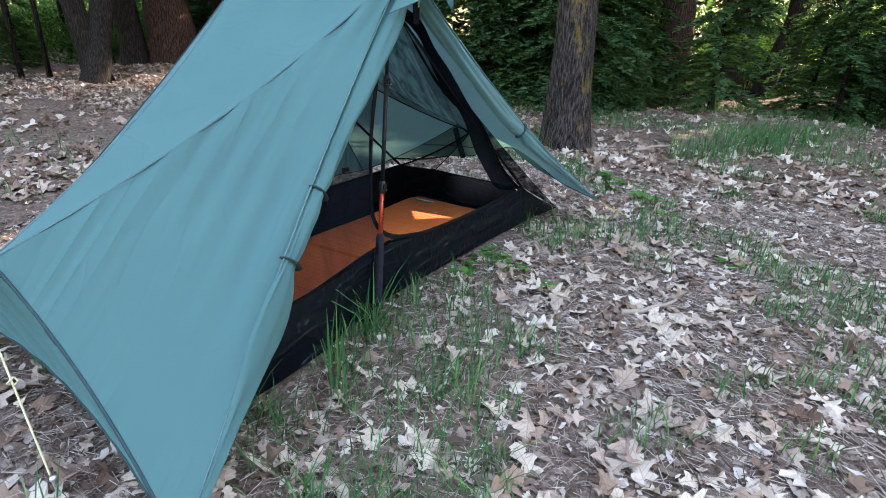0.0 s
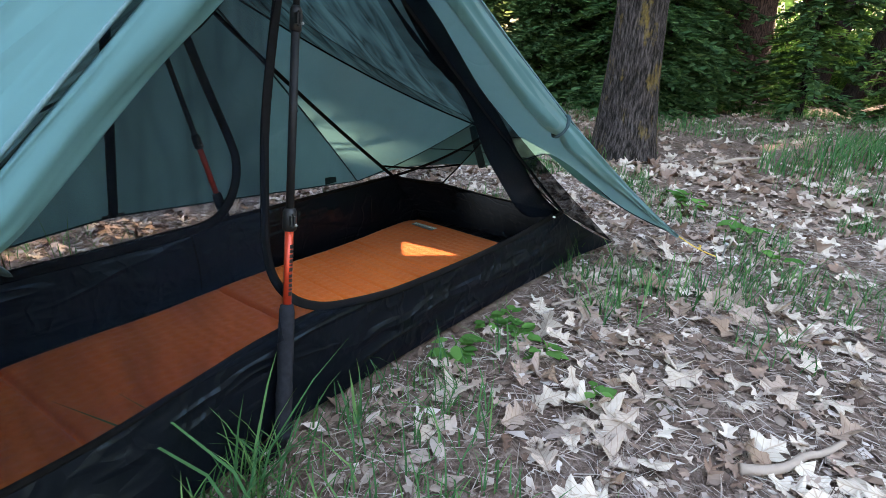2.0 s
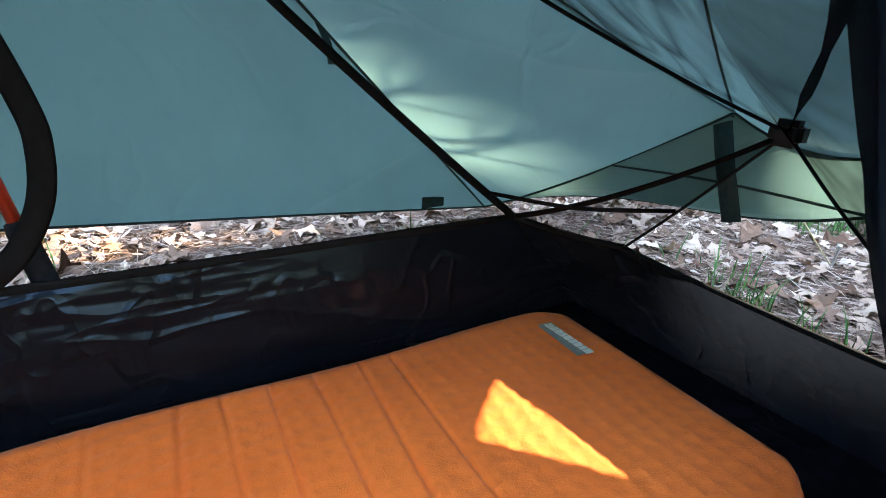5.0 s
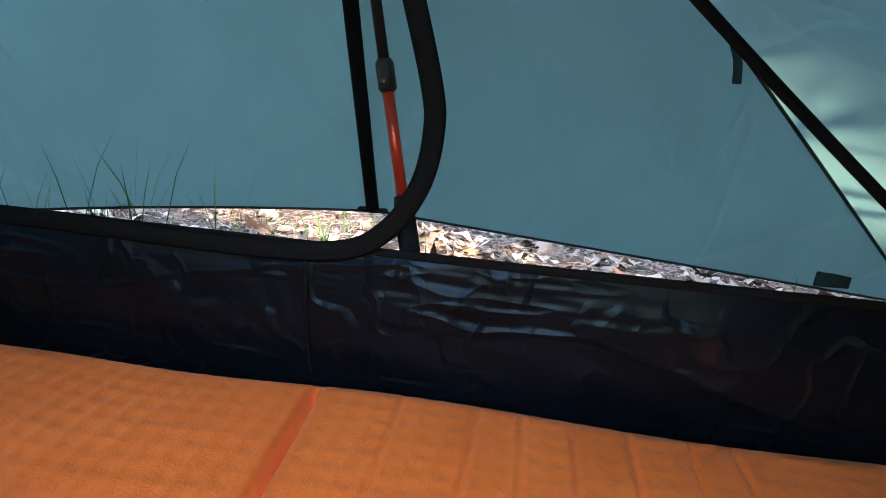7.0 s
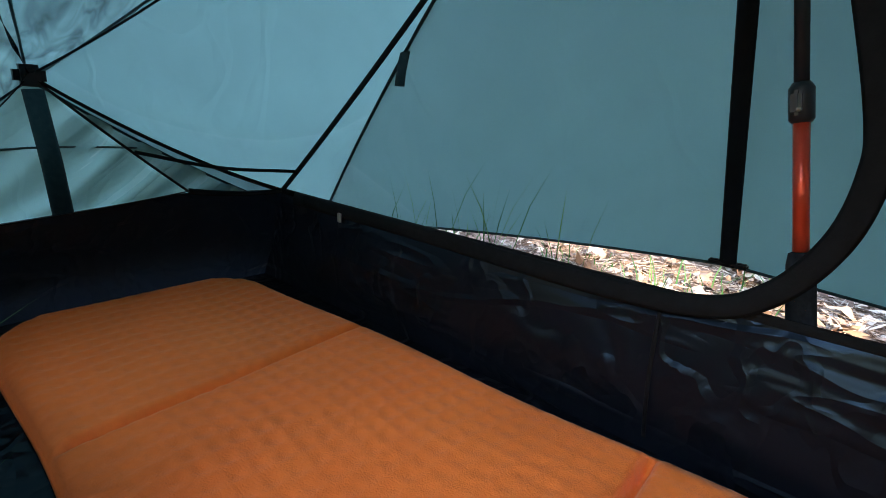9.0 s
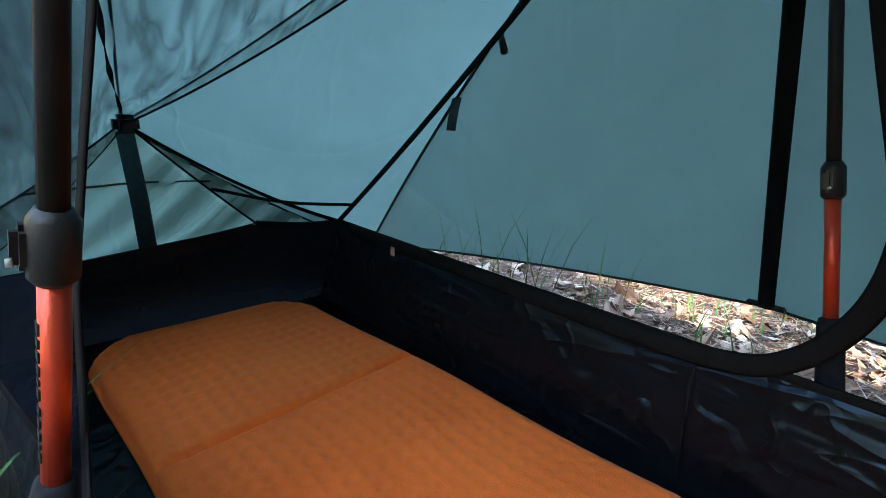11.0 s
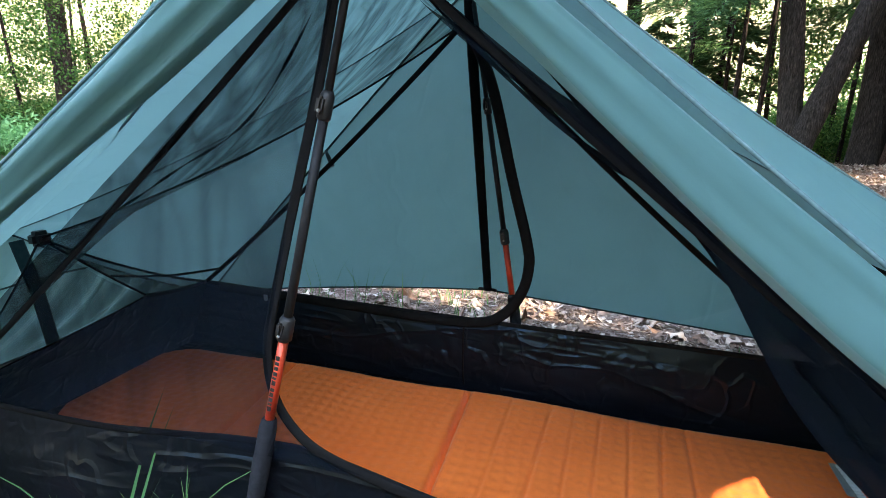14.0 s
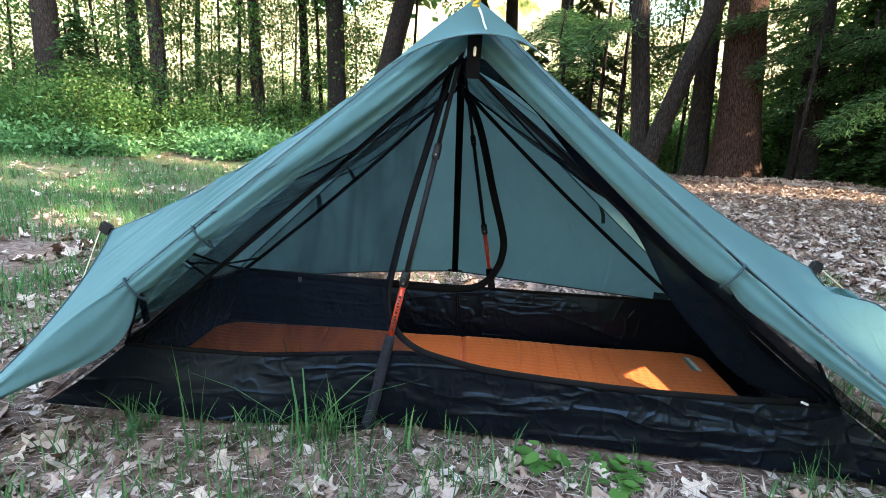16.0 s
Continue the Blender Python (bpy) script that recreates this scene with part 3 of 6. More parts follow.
def build_fly():
    fly = thing("tent_fly", "teal trekking-pole tent fly pitched with its front doors rolled back", "tent")
    panels = [
        ("roof_panel", F, B, L, S_RIDGE, S_BL_, S_FL_, 1.0),
        ("roof_panel", B, F, R, S_RIDGE, S_FR_, S_BR_, 2.0),
        ("side_panel", F, L, FL, S_FL_, E_LF, D_FL, 3.0),
        ("side_panel", L, B, BL, S_BL_, D_BL, E_LB, 4.0),
        ("side_panel", R, F, FR, S_FR_, D_FR, E_RF, 5.0),
        ("side_panel", B, R, BR, S_BR_, E_RB, D_BR, 6.0),
        ("end_panel", L, BL, FL, E_LB, H_L, E_LF, 7.0),
        ("end_panel", R, FR, BR, E_RF, H_R, E_RB, 8.0),
        ("back_panel", B, ZB, BL, ZERO, H_BL, D_BL, 9.0),
        ("back_panel", B, BR, ZB, D_BR, H_BR, ZERO, 10.0),
    ]
    for name, a, b, c, s1, s2, s3, seed in panels:
        amp = 0.012 if name == "end_panel" else 0.007
        lift = side_lift if seed == 5.0 else end_lift if seed == 8.0 else None
        ripple = (0.024, 8.5) if seed == 7.0 else (0.004, 4) if name == "end_panel" else (0.016, 7.0) if seed == 3.0 else (0, 0)
        part(name, tri_panel(name, a, b, c, s1, s2, s3, FLY_SIDE if seed == 3.0 else FLY_END if seed == 7.0 else FLY, 64 if seed in (3.0, 7.0) else 30, amp, seed, ripple=ripple, lift=lift), fly)
    # hood over the door
    hl, hr = F.lerp(FL, 0.155) + Vector((0.0, -0.012, 0.012)), F.lerp(FR, 0.14) + Vector((0, -0.012, 0.012))
    part("hood", tri_panel("hood", F + Vector((0, -0.02, 0.005)), hl, hr, (0, -0.02, 0), (0.02, -0.065, 0.055), (0, -0.02, 0), FLY, 18, 0.004, 3.3), fly)
    hem(fly, bowed(hl, hr, (0.02, -0.065, 0.055)), 0.002, SEAM)
    # seams and hems
    for a, b, s in ((F, L, S_FL_), (F, R, S_FR_), (B, L, S_BL_), (B, R, S_BR_), (F, FL, D_FL), (F, FR, D_FR), (F, B, S_RIDGE)):
        hem(fly, bowed(a, b, s), 0.0028, SEAM, "seam")
    for a, b, s in ((B, BL, D_BL), (B, BR, D_BR), (L, FL, E_LF), (L, BL, E_LB), (R, BR, E_RB)):
        hem(fly, bowed(a, b, s), 0.004, DARK_TEAL, "seam")
    for a, b, s in ((BL, FL, H_L), (ZB, BL, H_BL), (BR, ZB, H_BR)):
        hem(fly, bowed(a, b, s), 0.0035)
    hem(fly, [p + Vector((0, 0, arch(1 - k / 40, 0.72, 0.13, 0.13))) for k, p in enumerate(bowed(FR, BR, H_R, 40))], 0.0035)
    hem(fly, [p + Vector((0, 0, arch(k / 30, 0.45, 0.2, 0.13))) for k, p in enumerate(bowed(R, FR, E_RF, 30))], 0.004, DARK_TEAL, "seam")
    # back zip with its storm flap
    zb = bowed(B + Vector((0, -0.012, 0)), ZB + Vector((0, -0.012, 0.0)), ZERO)
    part("zip", tube_mesh("zip", zb, 0.016, TAPE, 8, 0.25, Vector((0, -1, 0.4))), fly, "black zip of the closed back door")
    part("zip_pull", box_mesh("zip_pull", 0.075, 0.012, 0.01, PLASTIC, 0.003, ZB + Vector((0, -0.012, 0.006))), fly)
    # door ties hanging on the back seams
    for c, s, t in ((BL, D_BL, 0.54), (BR, D_BR, 0.5)):
        p = bowed(B, c, s, 200)[int(200 * t)]
        part("door_tie", ribbon("door_tie", p, p + Vector((0.015, -0.03, -0.075)), 0.022, DARK_TEAL, (0.7, 0.4, 0)), fly, "dark webbing tie hanging loose")
    for c, s, t in ((BL, D_BL, 0.42),):
        p = bowed(B, c, s, 200)[int(200 * t)]
        part("door_toggle", tube_mesh("door_toggle", [p, p + Vector((0.02, -0.02, -0.015)), p + Vector((0.04, -0.03, -0.045))], [0.005, 0.007, 0.008], PLASTIC, 8), fly)
    # maker's tag on the hem
    part("tag", box_mesh("tag", 0.085, 0.004, 0.038, DARK_TEAL, 0.002, (1.016, 0.918, 0.09), Matrix.Rotation(radians(6), 4, "Z")), fly, "small dark woven tag")
    # end pieces: webbing, buckle, stay sleeve
    for e, sgn in ((L, -1), (R, 1)):
        part("end_buckle", box_mesh("end_buckle", 0.05, 0.022, 0.045, PLASTIC, 0.008, e + Vector((0.022 * sgn, 0, 0.004)), Matrix.Rotation(radians(25), 4, "Y")), fly, "black buckle at the end peak")
        mid = (FL + BL) / 2 + H_L if sgn < 0 else (FR + BR) / 2 + H_R
        fc, bc, ef, eb = (FL, BL, E_LF, E_LB) if sgn < 0 else (FR, BR, E_RF, E_RB)
        pf, pb = bowed(e, fc, ef, 20)[7], bowed(e, bc, eb, 20)[7]
        part("end_tape", tube_mesh("end_tape", curve_points([pf, (pf + pb) / 2 + Vector((-0.015 * sgn, 0, 0.012)), pb], 12), 0.006, DARK_TEAL, 6, 0.4), fly)
        part("stay_sleeve", tube_mesh("stay_sleeve", [e + Vector((-0.03 * sgn, 0, -0.02)), e.lerp(mid, 0.5) + Vector((-0.045 * sgn, 0, 0)), mid + Vector((-0.04 * sgn, 0, 0))], 0.02, DARK_TEAL, 8, 0.25, Vector((1, 0, 0))), fly)
    rolled_door(fly, F + Vector((0, -0.01, -0.04)), FL, D_FL, (0.53, 0.65), (1, 0.2, 0), 0.4, 0.6, 2.6)
    rolled_door(fly, F + Vector((0, -0.01, -0.04)), FR, D_FR, (0.51,), (-1, 0.2, 0), 2.1, 0.66, 0.25)
    # spare cord tied up at the front apex
    knot = [F + Vector((0.008 * math.cos(k * 1.9) + 0.004, -0.095 + 0.01 * math.sin(k * 2.3), 0.015 - 0.0035 * k)) for k in range(14)]
    part("cord_bundle", tube_mesh("cord_bundle", curve_points(knot, 60), 0.0035, YELLOW, 6), fly, "yellow guy cord wrapped in a bundle")
    tail = [F + Vector(v) for v in ((0.01, -0.098, -0.03), (0.02, -0.108, -0.05), (0.026, -0.115, -0.068), (0.034, -0.118, -0.085))]
    part("cord_tail", tube_mesh("cord_tail", curve_points(tail, 14), 0.0024, WHITE, 6), fly)
    return fly


build_fly()

# ---- inner tent ----
T_FL, T_FR = Vector((-1.00, -0.42, 0.21)), Vector((1.07, -0.385, 0.195))
T_BL, T_BR = Vector((-0.982, 0.34, 0.237)), Vector((0.87, 0.335, 0.243))
T_BL2, T_BR2 = Vector((-1.03, 0.135, 0.247)), Vector((1.03, 0.185, 0.208))
G_FL, G_FR = Vector((-1.10, -0.44, 0.002)), Vector((1.14, -0.44, 0.002))
G_BL, G_BR = Vector((-1.06, 0.325, 0.002)), Vector((1.08, 0.335, 0.002))
TIP_FL, TIP_FR = Vector((-1.24, -0.47, 0.02)), Vector((1.35, -0.51, 0.025))
I_F, I_B = Vector((-0.056, -0.315, 1.075)), Vector((-0.09, 0.385, 1.06))
K_L, K_R = Vector((-1.1, -0.107, 0.478)), Vector((1.07, -0.03, 0.465))


NET_SIDE = netting("dark_black_netting", 0.6, 0.2)
NET_CORNER = netting("doubled_black_netting", 0.8, 0.25)


def crumple(x, z, seed):
    """Folds that fan out from pinched spots low on the wall."""
    out = 0.0
    for cx, cz, n, reach, deep in ((-0.06, 0.075, 13, 0.2, 0.006), (-0.62, 0.2, 6, 0.14, 0.004), (0.5, 0.08, 7, 0.16, 0.003), (0.2, 0.1, 8, 0.14, 0.003)):
        r, a = math.hypot(x - cx, z - cz), math.atan2(z - cz, x - cx)
        fold = 1 - 2 * abs(math.sin(0.5 * n * a + seed + cx * 9 + 1.5 * noise.noise(Vector((x * 9, z * 9, seed)))))
        out += deep * fold * math.exp(-r / reach) * min(1, r / 0.06) * (0.4 + 0.9 * abs(noise.noise(Vector((a * 3, cx, seed)))))
    return out


RIM_X = [-1.0, -0.78, -0.6, -0.39, -0.27, -0.12, 0.0, 0.14, 0.46, 0.78, 1.07]
RIM_Y = [-0.42, -0.405, -0.392, -0.368, -0.355, -0.365, -0.375, -0.38, -0.383, -0.384, -0.385]
RIM_Z = [0.21, 0.203, 0.2, 0.212, 0.222, 0.236, 0.222, 0.203, 0.187, 0.188, 0.195]
FOOT_X = [-1.1, -0.8, -0.6, -0.42, -0.27, -0.1, 0.3, 0.65, 1.14]
FOOT_Y = [-0.44, -0.45, -0.442, -0.405, -0.376, -0.38, -0.392, -0.405, -0.44]


def front_rim(x):
    """A point of the front wall's upper edge, which the pole pushes in."""
    return Vector((x, float(np.interp(x, RIM_X, RIM_Y)), float(np.interp(x, RIM_X, RIM_Z))))


def front_foot(x):
    return float(np.interp(x, FOOT_X, FOOT_Y))


def tub_wall(name, g0, g1, t0, t1, parent, lean, seed, nu=200, nv=24, knee=None, bulge=0.02, rim=None):
    g0, g1, t0, t1, lean = [Vector(v) for v in (g0, g1, t0, t1, lean)]

    def fn(u, v):
        top = t0.lerp(t1, u)
        if knee is not None:
            top = t0.lerp(knee, u / 0.72) if u < 0.72 else knee.lerp(t1, (u - 0.72) / 0.28)
        low = g0.lerp(g1, u)
        if rim is not None:
            top = rim(top.x)
            low.y = front_foot(low.x)
        p = low.lerp(top, v)
        k = math.sin(math.pi * v) * min(1, 6 * u, 6 * (1 - u))
        p = p + lean * (bulge * k + k * (wav(((p.x + p.y) * 4, seed, p.z * 9), 1.0, 0.005, seed) + wav(((p.x + p.y) * 15, seed, p.z * 30), 1.0, 0.002, seed) + crumple(p.x, p.z, seed)))
        if rim is not None:
            # long folds that run along the slack upper edge
            slack = min(1, max(0, (u - 0.4) / 0.25)) * min(1, 8 * (1 - u)) * math.sin(math.pi * v) ** 0.7
            p.y += 0.007 * slack * (abs(math.sin(math.pi * (2.6 * v + 0.9 * u + 0.3 * noise.noise(Vector((u * 6, 0, 3)))))) - 0.6)
        p.z -= 0.003 * math.sin(math.pi * u) * v
        return p
    part(name, grid_mesh(name, fn, nu, nv, TUB), parent)


def tape(parent, pts, width, name="piping", n=40, flat=0.22, up=(0, -1, 0.2)):
    part(name, tube_mesh(name, curve_points(pts, n), width / 2, TAPE, 8, flat, Vector(up)), parent)


def build_inner():
    inner = thing("inner_tent", "black mesh inner tent with deep floor and open front zip", "tent")
    # floor
    def floor(u, v):
        low = G_FL.lerp(G_FR, u)
        low.y = front_foot(low.x)
        p = low.lerp(G_BL.lerp(G_BR, u), v)
        return p + Vector((0, 0, 0.004 + wav(p, 7, 0.003)))
    part("floor", grid_mesh("floor", floor, 60, 16, TUB), inner)
    tub_wall("front_wall", G_FL, G_FR, T_FL, T_FR, inner, (0, -1, 0), 1.0, bulge=0.004, rim=front_rim)
    tub_wall("back_wall", G_BL, G_BR, T_BL, T_BR, inner, (0, 1, 0), 2.0, bulge=-0.012)
    seam = [G_BL.lerp(G_BR, 0.478).lerp(T_BL.lerp(T_BR, 0.505), v) + Vector((0, -0.016 * math.sin(math.pi * v), 0)) for v in (0.1, 0.3, 0.5, 0.7, 0.9)]
    tape(inner, seam, 0.006, "wall_seam", 16)
    tub_wall("end_wall", G_FL, G_BL, T_FL, T_BL, inner, (-1, 0, 0), 3.0, 40, knee=T_BL2)
    tub_wall("end_wall", G_FR, G_BR, T_FR, T_BR, inner, (1, 0, 0), 4.0, 40, knee=T_BR2)
    for a, b, c in ((T_FL, G_FL, TIP_FL), (T_FR, G_FR, TIP_FR)):
        part("corner_tail", tri_panel("corner_tail", a, b, c, ZERO, ZERO, (0, 0, -0.01), TUB, 8, 0.004), inner)
    tape(inner, [front_rim(-1.0 + 2.07 * k / 24) for k in range(25)], 0.014)
    for a, b in ((T_BL, T_BR), (T_FL, T_BL2), (T_BL2, T_BL), (T_FR, T_BR2), (T_BR2, T_BR)):
        tape(inner, bowed(a, b, (0, 0, -0.006), 8), 0.014)
    # mesh of the ends and the roof
    for k, tf, tb, tk, sgn in ((K_L, T_FL, T_BL, T_BL2, -1), (K_R, T_FR, T_BR, T_BR2, 1)):
        part("end_mesh", tri_panel("end_mesh", k, tk, tf, (0, 0, -0.02), (0, 0, 0), (0, 0, -0.02), NET_SHEER, 12, 0.006), inner)
        part("roof_mesh", tri_panel("roof_mesh", I_F, I_B, k, (0, 0, -0.03), (0.03 * -sgn, 0, -0.04), (0.06 * -sgn, -0.03, -0.11 if sgn < 0 else -0.075), NET_ROOF_L if sgn < 0 else NET_ROOF_R, 16, 0.012), inner)
        part("side_mesh", tri_panel("side_mesh", I_B, tb, k, (0, 0, -0.02), (0, 0, -0.02), (0.03 * -sgn, 0, -0.04), NET_SHEER, 16, 0.008), inner)
        part("corner_mesh", tri_panel("corner_mesh", k, tb, tk, (0, 0, -0.02), ZERO, (0, 0, -0.004), NET, 10, 0.003), inner)
        tape(inner, bowed(I_B, k, (0.03 * -sgn, 0, -0.04), 8), 0.006)
        for q, s in ((tb, -0.02), (tk, -0.004), (tf, -0.02)):
            tape(inner, bowed(k, q, (0, 0, s), 8), 0.012)
        a1, a2 = I_B.lerp(tb, 0.935), k.lerp(tk, 0.62)
        tape(inner, [a1, (a1 + a2) / 2 + Vector((0, 0, -0.012)), a2], 0.008)
        part("end_toggle", box_mesh("end_toggle", 0.035, 0.05, 0.04, PLASTIC, 0.01, k), inner)
        tape(inner, bowed(I_B, tb, (0, 0, -0.02), 10), 0.016)
    part("back_mesh", tri_panel("back_mesh", I_B, T_BR, T_BL, (0, 0, -0.02), ZERO, (0, 0, -0.02), NET_SHEER, 20, 0.004), inner)
    # zips: back door closed, front door undone
    bj = [(-0.075, 0.385, 1.05), (0.000, 0.365, 0.9), (0.070, 0.35, 0.66), (0.125, 0.34, 0.48), (0.134, 0.335, 0.41), (0.118, 0.333, 0.335),
          (0.072, 0.331, 0.268), (0.000, 0.331, 0.232), (-0.170, 0.332, 0.222), (-0.490, 0.334, 0.226), (-0.920, 0.335, 0.228)]
    tape(inner, bj, 0.03, "zip", 90)
    fj = [(-0.08, -0.31, 1.06), (-0.128, -0.305, 0.87), (-0.182, -0.315, 0.66), (-0.214, -0.335, 0.5), (-0.227, -0.345, 0.42), (-0.22, -0.352, 0.345),
          (-0.185, -0.362, 0.288), (-0.12, -0.375, 0.25), (-0.02, -0.383, 0.228), (0.12, -0.386, 0.208), (0.46, -0.388, 0.192), (0.78, -0.388, 0.192), (0.98, -0.386, 0.203)]
    tape(inner, fj, 0.02, "zip", 90)
    # closed left half of the front mesh
    def half(u, v):
        n = len(edge) - 1
        e = edge[min(int(u * n), n)]
        a = I_F.lerp(T_FL, u)
        p = a.lerp(e, v)
        return p + Vector((0, 1, 0)) * (0.012 * math.sin(math.pi * v) * math.sin(math.pi * u) + wav((p.x * 6, p.z * 3, 0), 1, 0.01))
    edge = curve_points(fj[:9], 40)
    part("front_mesh", grid_mesh("front_mesh", half, 40, 18, NET), inner, "closed half of the mesh door")
    tape(inner, bowed(I_F, T_FL, (0, 0, -0.01), 10), 0.014)
    tape(inner, bowed(I_F, T_FR, (0, 0, -0.01), 10), 0.014)
    # open half of the mesh door, gathered and hanging on the other side
    path = curve_points([(-0.045, -0.315, 1.08), (0.11, -0.31, 1.01), (0.24, -0.30, 0.895), (0.38, -0.305, 0.765), (0.495, -0.325, 0.65), (0.605, -0.34, 0.52), (0.735, -0.35, 0.385), (0.88, -0.355, 0.265), (1.04, -0.362, 0.195)], 50)
    vs, fs, sides = [], [], 36
    for k, p in enumerate(path):
        t = k / 50
        w = 0.01 + 0.018 * math.sin(math.pi * min(1, t * 1.05)) ** 0.8 + 0.034 * math.exp(-((t - 0.78) / 0.2) ** 2) + 0.004 * math.sin(23 * t)
        for s in range(sides):
            a = 2 * math.pi * s / sides
            vs.append(p + Vector((0.75, -0.1, 0.66)) * (w * math.cos(a) * (1 + 0.2 * math.sin(3 * a + 6 * t) + 0.16 * math.sin(9 * a + 11 * t))) + Vector((0, 1, 0)) * (0.0125 * math.sin(a) * (1 + 0.5 * math.sin(4 * a + 9 * t) + 0.35 * math.sin(11 * a - 7 * t))))
    for k in range(50):
        for s in range(sides):
            t = (s + 1) % sides
            fs.append((k * sides + s, k * sides + t, (k + 1) * sides + t, (k + 1) * sides + s))
    part("gathered_mesh", mesh_of("gathered_mesh", vs, fs, NET_DENSE), inner, "open mesh door half gathered into folds")
    # slack edges of the roof mesh, bunched up
    for ctrl, wide in (([I_F, (0.22, -0.31, 0.83), (0.40, -0.30, 0.715), (0.62, -0.26, 0.62), K_R], 0.008), ([I_F, (-0.26, -0.29, 0.82), (-0.48, -0.26, 0.7), (-0.75, -0.2, 0.58), K_L], 0.0015)):
        part("bunched_mesh", tube_mesh("bunched_mesh", curve_points(ctrl, 30), [0.0015 + wide * math.sin(math.pi * k / 30) + 0.002 * math.sin(k * 1.7) for k in range(31)], NET_DENSE, 10, 0.5), inner)
    # strip of mesh between the gathered door and the corner
    part("side_mesh", tri_panel("side_mesh", I_F, K_R, T_FR, (-0.06, -0.03, -0.075), (0, 0, -0.02), (0, 0, -0.01), NET_SIDE, 16, 0.012), inner)
    part("side_mesh", tri_panel("side_mesh", I_F, T_FL, K_L, (0, 0, -0.01), (0, 0, -0.02), (0.06, -0.03, -0.11), NET_ROOF_L, 16, 0.012), inner)
    # outer strips of the front mesh, down to the pegged corners
    part("corner_mesh", tri_panel("corner_mesh", I_F, T_FL, TIP_FL, (0, 0, -0.01), ZERO, (-0.02, 0.02, 0.03), NET_SIDE, 16, 0.006), inner)
    part("corner_mesh", tri_panel("corner_mesh", I_F, TIP_FR, T_FR, (0.0, 0.03, 0.0), ZERO, (0, 0, -0.01), NET_CORNER, 16, 0.006), inner)
    # zip sliders and a loop
    part("zip_slider", box_mesh("zip_slider", 0.024, 0.005, 0.007, WHITE, 0.002, (0.965, -0.40, 0.204), Matrix.Rotation(radians(20), 4, "Y")), inner, "white zip slider cord")
    part("wall_loop", box_mesh("wall_loop", 0.016, 0.004, 0.022, GREY, 0.002, (-0.733, 0.328, 0.214)), inner, "small grey loop")
    part("inner_pull", box_mesh("inner_pull", 0.007, 0.005, 0.024, STEEL, 0.002, F + Vector((0.008, -0.047, -0.125))), inner, "steel zip pull")
    part("zip_end", box_mesh("zip_end", 0.036, 0.006, 0.12, TAPE, 0.002, F + Vector((0.006, -0.038, -0.13))), inner)
    part("vent_band", box_mesh("vent_band", 0.12, 0.02, 0.014, TAPE, 0.004, F + Vector((0.012, -0.045, -0.066))), inner)
    return inner


build_inner()


# ---- trekking poles ----
def build_pole(base, top, label, letters, up=0.0):
    base, top = Vector(base), Vector(top)
    d = (top - base).normalized()
    length = (top - base).length
    pole = thing("trekking_pole", label, "trekking pole", base, "pair of tent poles")
    z = Vector((0, 0, 0))
    e = d * length
    part("grip", revolve("grip", z, e, [(0.0, 0.012), (0.004, 0.019), (0.02, 0.021), (0.035, 0.017), (0.07, 0.0165), (0.1, 0.018), (0.13, 0.0155), (0.2, 0.0165), (0.27 + up, 0.0155), (0.284 + up, 0.013), (0.286 + up, 0.009)], FOAM, 16), pole, "dark foam grip standing on the ground")
    part("upper_tube", revolve("upper_tube", z, e, [(0.28 + up, 0.0088), (0.44 + up, 0.0088)], RED), pole, "red metal tube with black lettering bars")
    u = d.cross(Vector((0, 1, 0))).normalized()
    w = u.cross(d).normalized()
    if letters:
        x = 0.305 + up
        for k in range(11):
            s = (0.008, 0.004, 0.007, 0.007, 0.006)[k % 5]
            m = Matrix((u, w, d)).transposed().to_4x4()
            part("lettering", box_mesh("lettering", 0.007, 0.0016, s, PLASTIC, 0, d * (x + s / 2) - w * 0.0085, m), pole)
            x += s + (0.006 if k == 4 else 0.003)
    for at, r, mat in ((0.44 + up, 0.0135, PLASTIC), (0.815 + up, 0.0115, PLASTIC)):
        lock = part("lock", revolve("lock", z, e, [(at - 0.004, r * 0.75), (at, r), (at + 0.035, r), (at + 0.042, r * 0.7)], mat), pole, "black flick lock")
        m = Matrix((u, w, d)).transposed().to_4x4()
        part("lever", box_mesh("lever", 0.012, 0.022, 0.028, mat, 0.004, d * (at + 0.018) - w * 0.009 + u * 0.003, m), lock)
        part("screw", revolve("screw", d * (at + 0.01) - w * 0.019, d * (at + 0.01) - w * 0.022, [(0, 0.003), (0.003, 0.0025)], GREY, 8), lock)
    part("middle_tube", revolve("middle_tube", z, e, [(0.47 + up, 0.008), (0.83 + up, 0.008)], CARBON), pole)
    part("lower_tube", revolve("lower_tube", z, e, [(0.84 + up, 0.0066), (length - 0.03, 0.0066), (length, 0.004)], CARBON), pole)
    o = 1 if letters else -1          # the strap lies outside the inner tent
    loop = [z, Vector((-0.03, -0.03 * o, 0.012)), Vector((-0.085, -0.035 * o, 0.004)), Vector((-0.11, -0.012 * o, 0.006)), Vector((-0.06, -0.004 * o, 0.006)), Vector((-0.01, 0, 0.014))]
    part("wrist_strap", tube_mesh("wrist_strap", curve_points(loop, 30), 0.011, TAPE, 6, 0.2), pole, "black wrist strap lying on the ground")
    return pole


build_pole((-0.266, -0.402, 0.0), (-0.042, -0.293, 1.17), "black trekking pole with a red section, propping the tent front", True, 0.012)
build_pole((0.148, 0.366, -0.01), (-0.083, 0.445, 1.14), "black trekking pole with a red section behind the inner tent", False, 0.042)


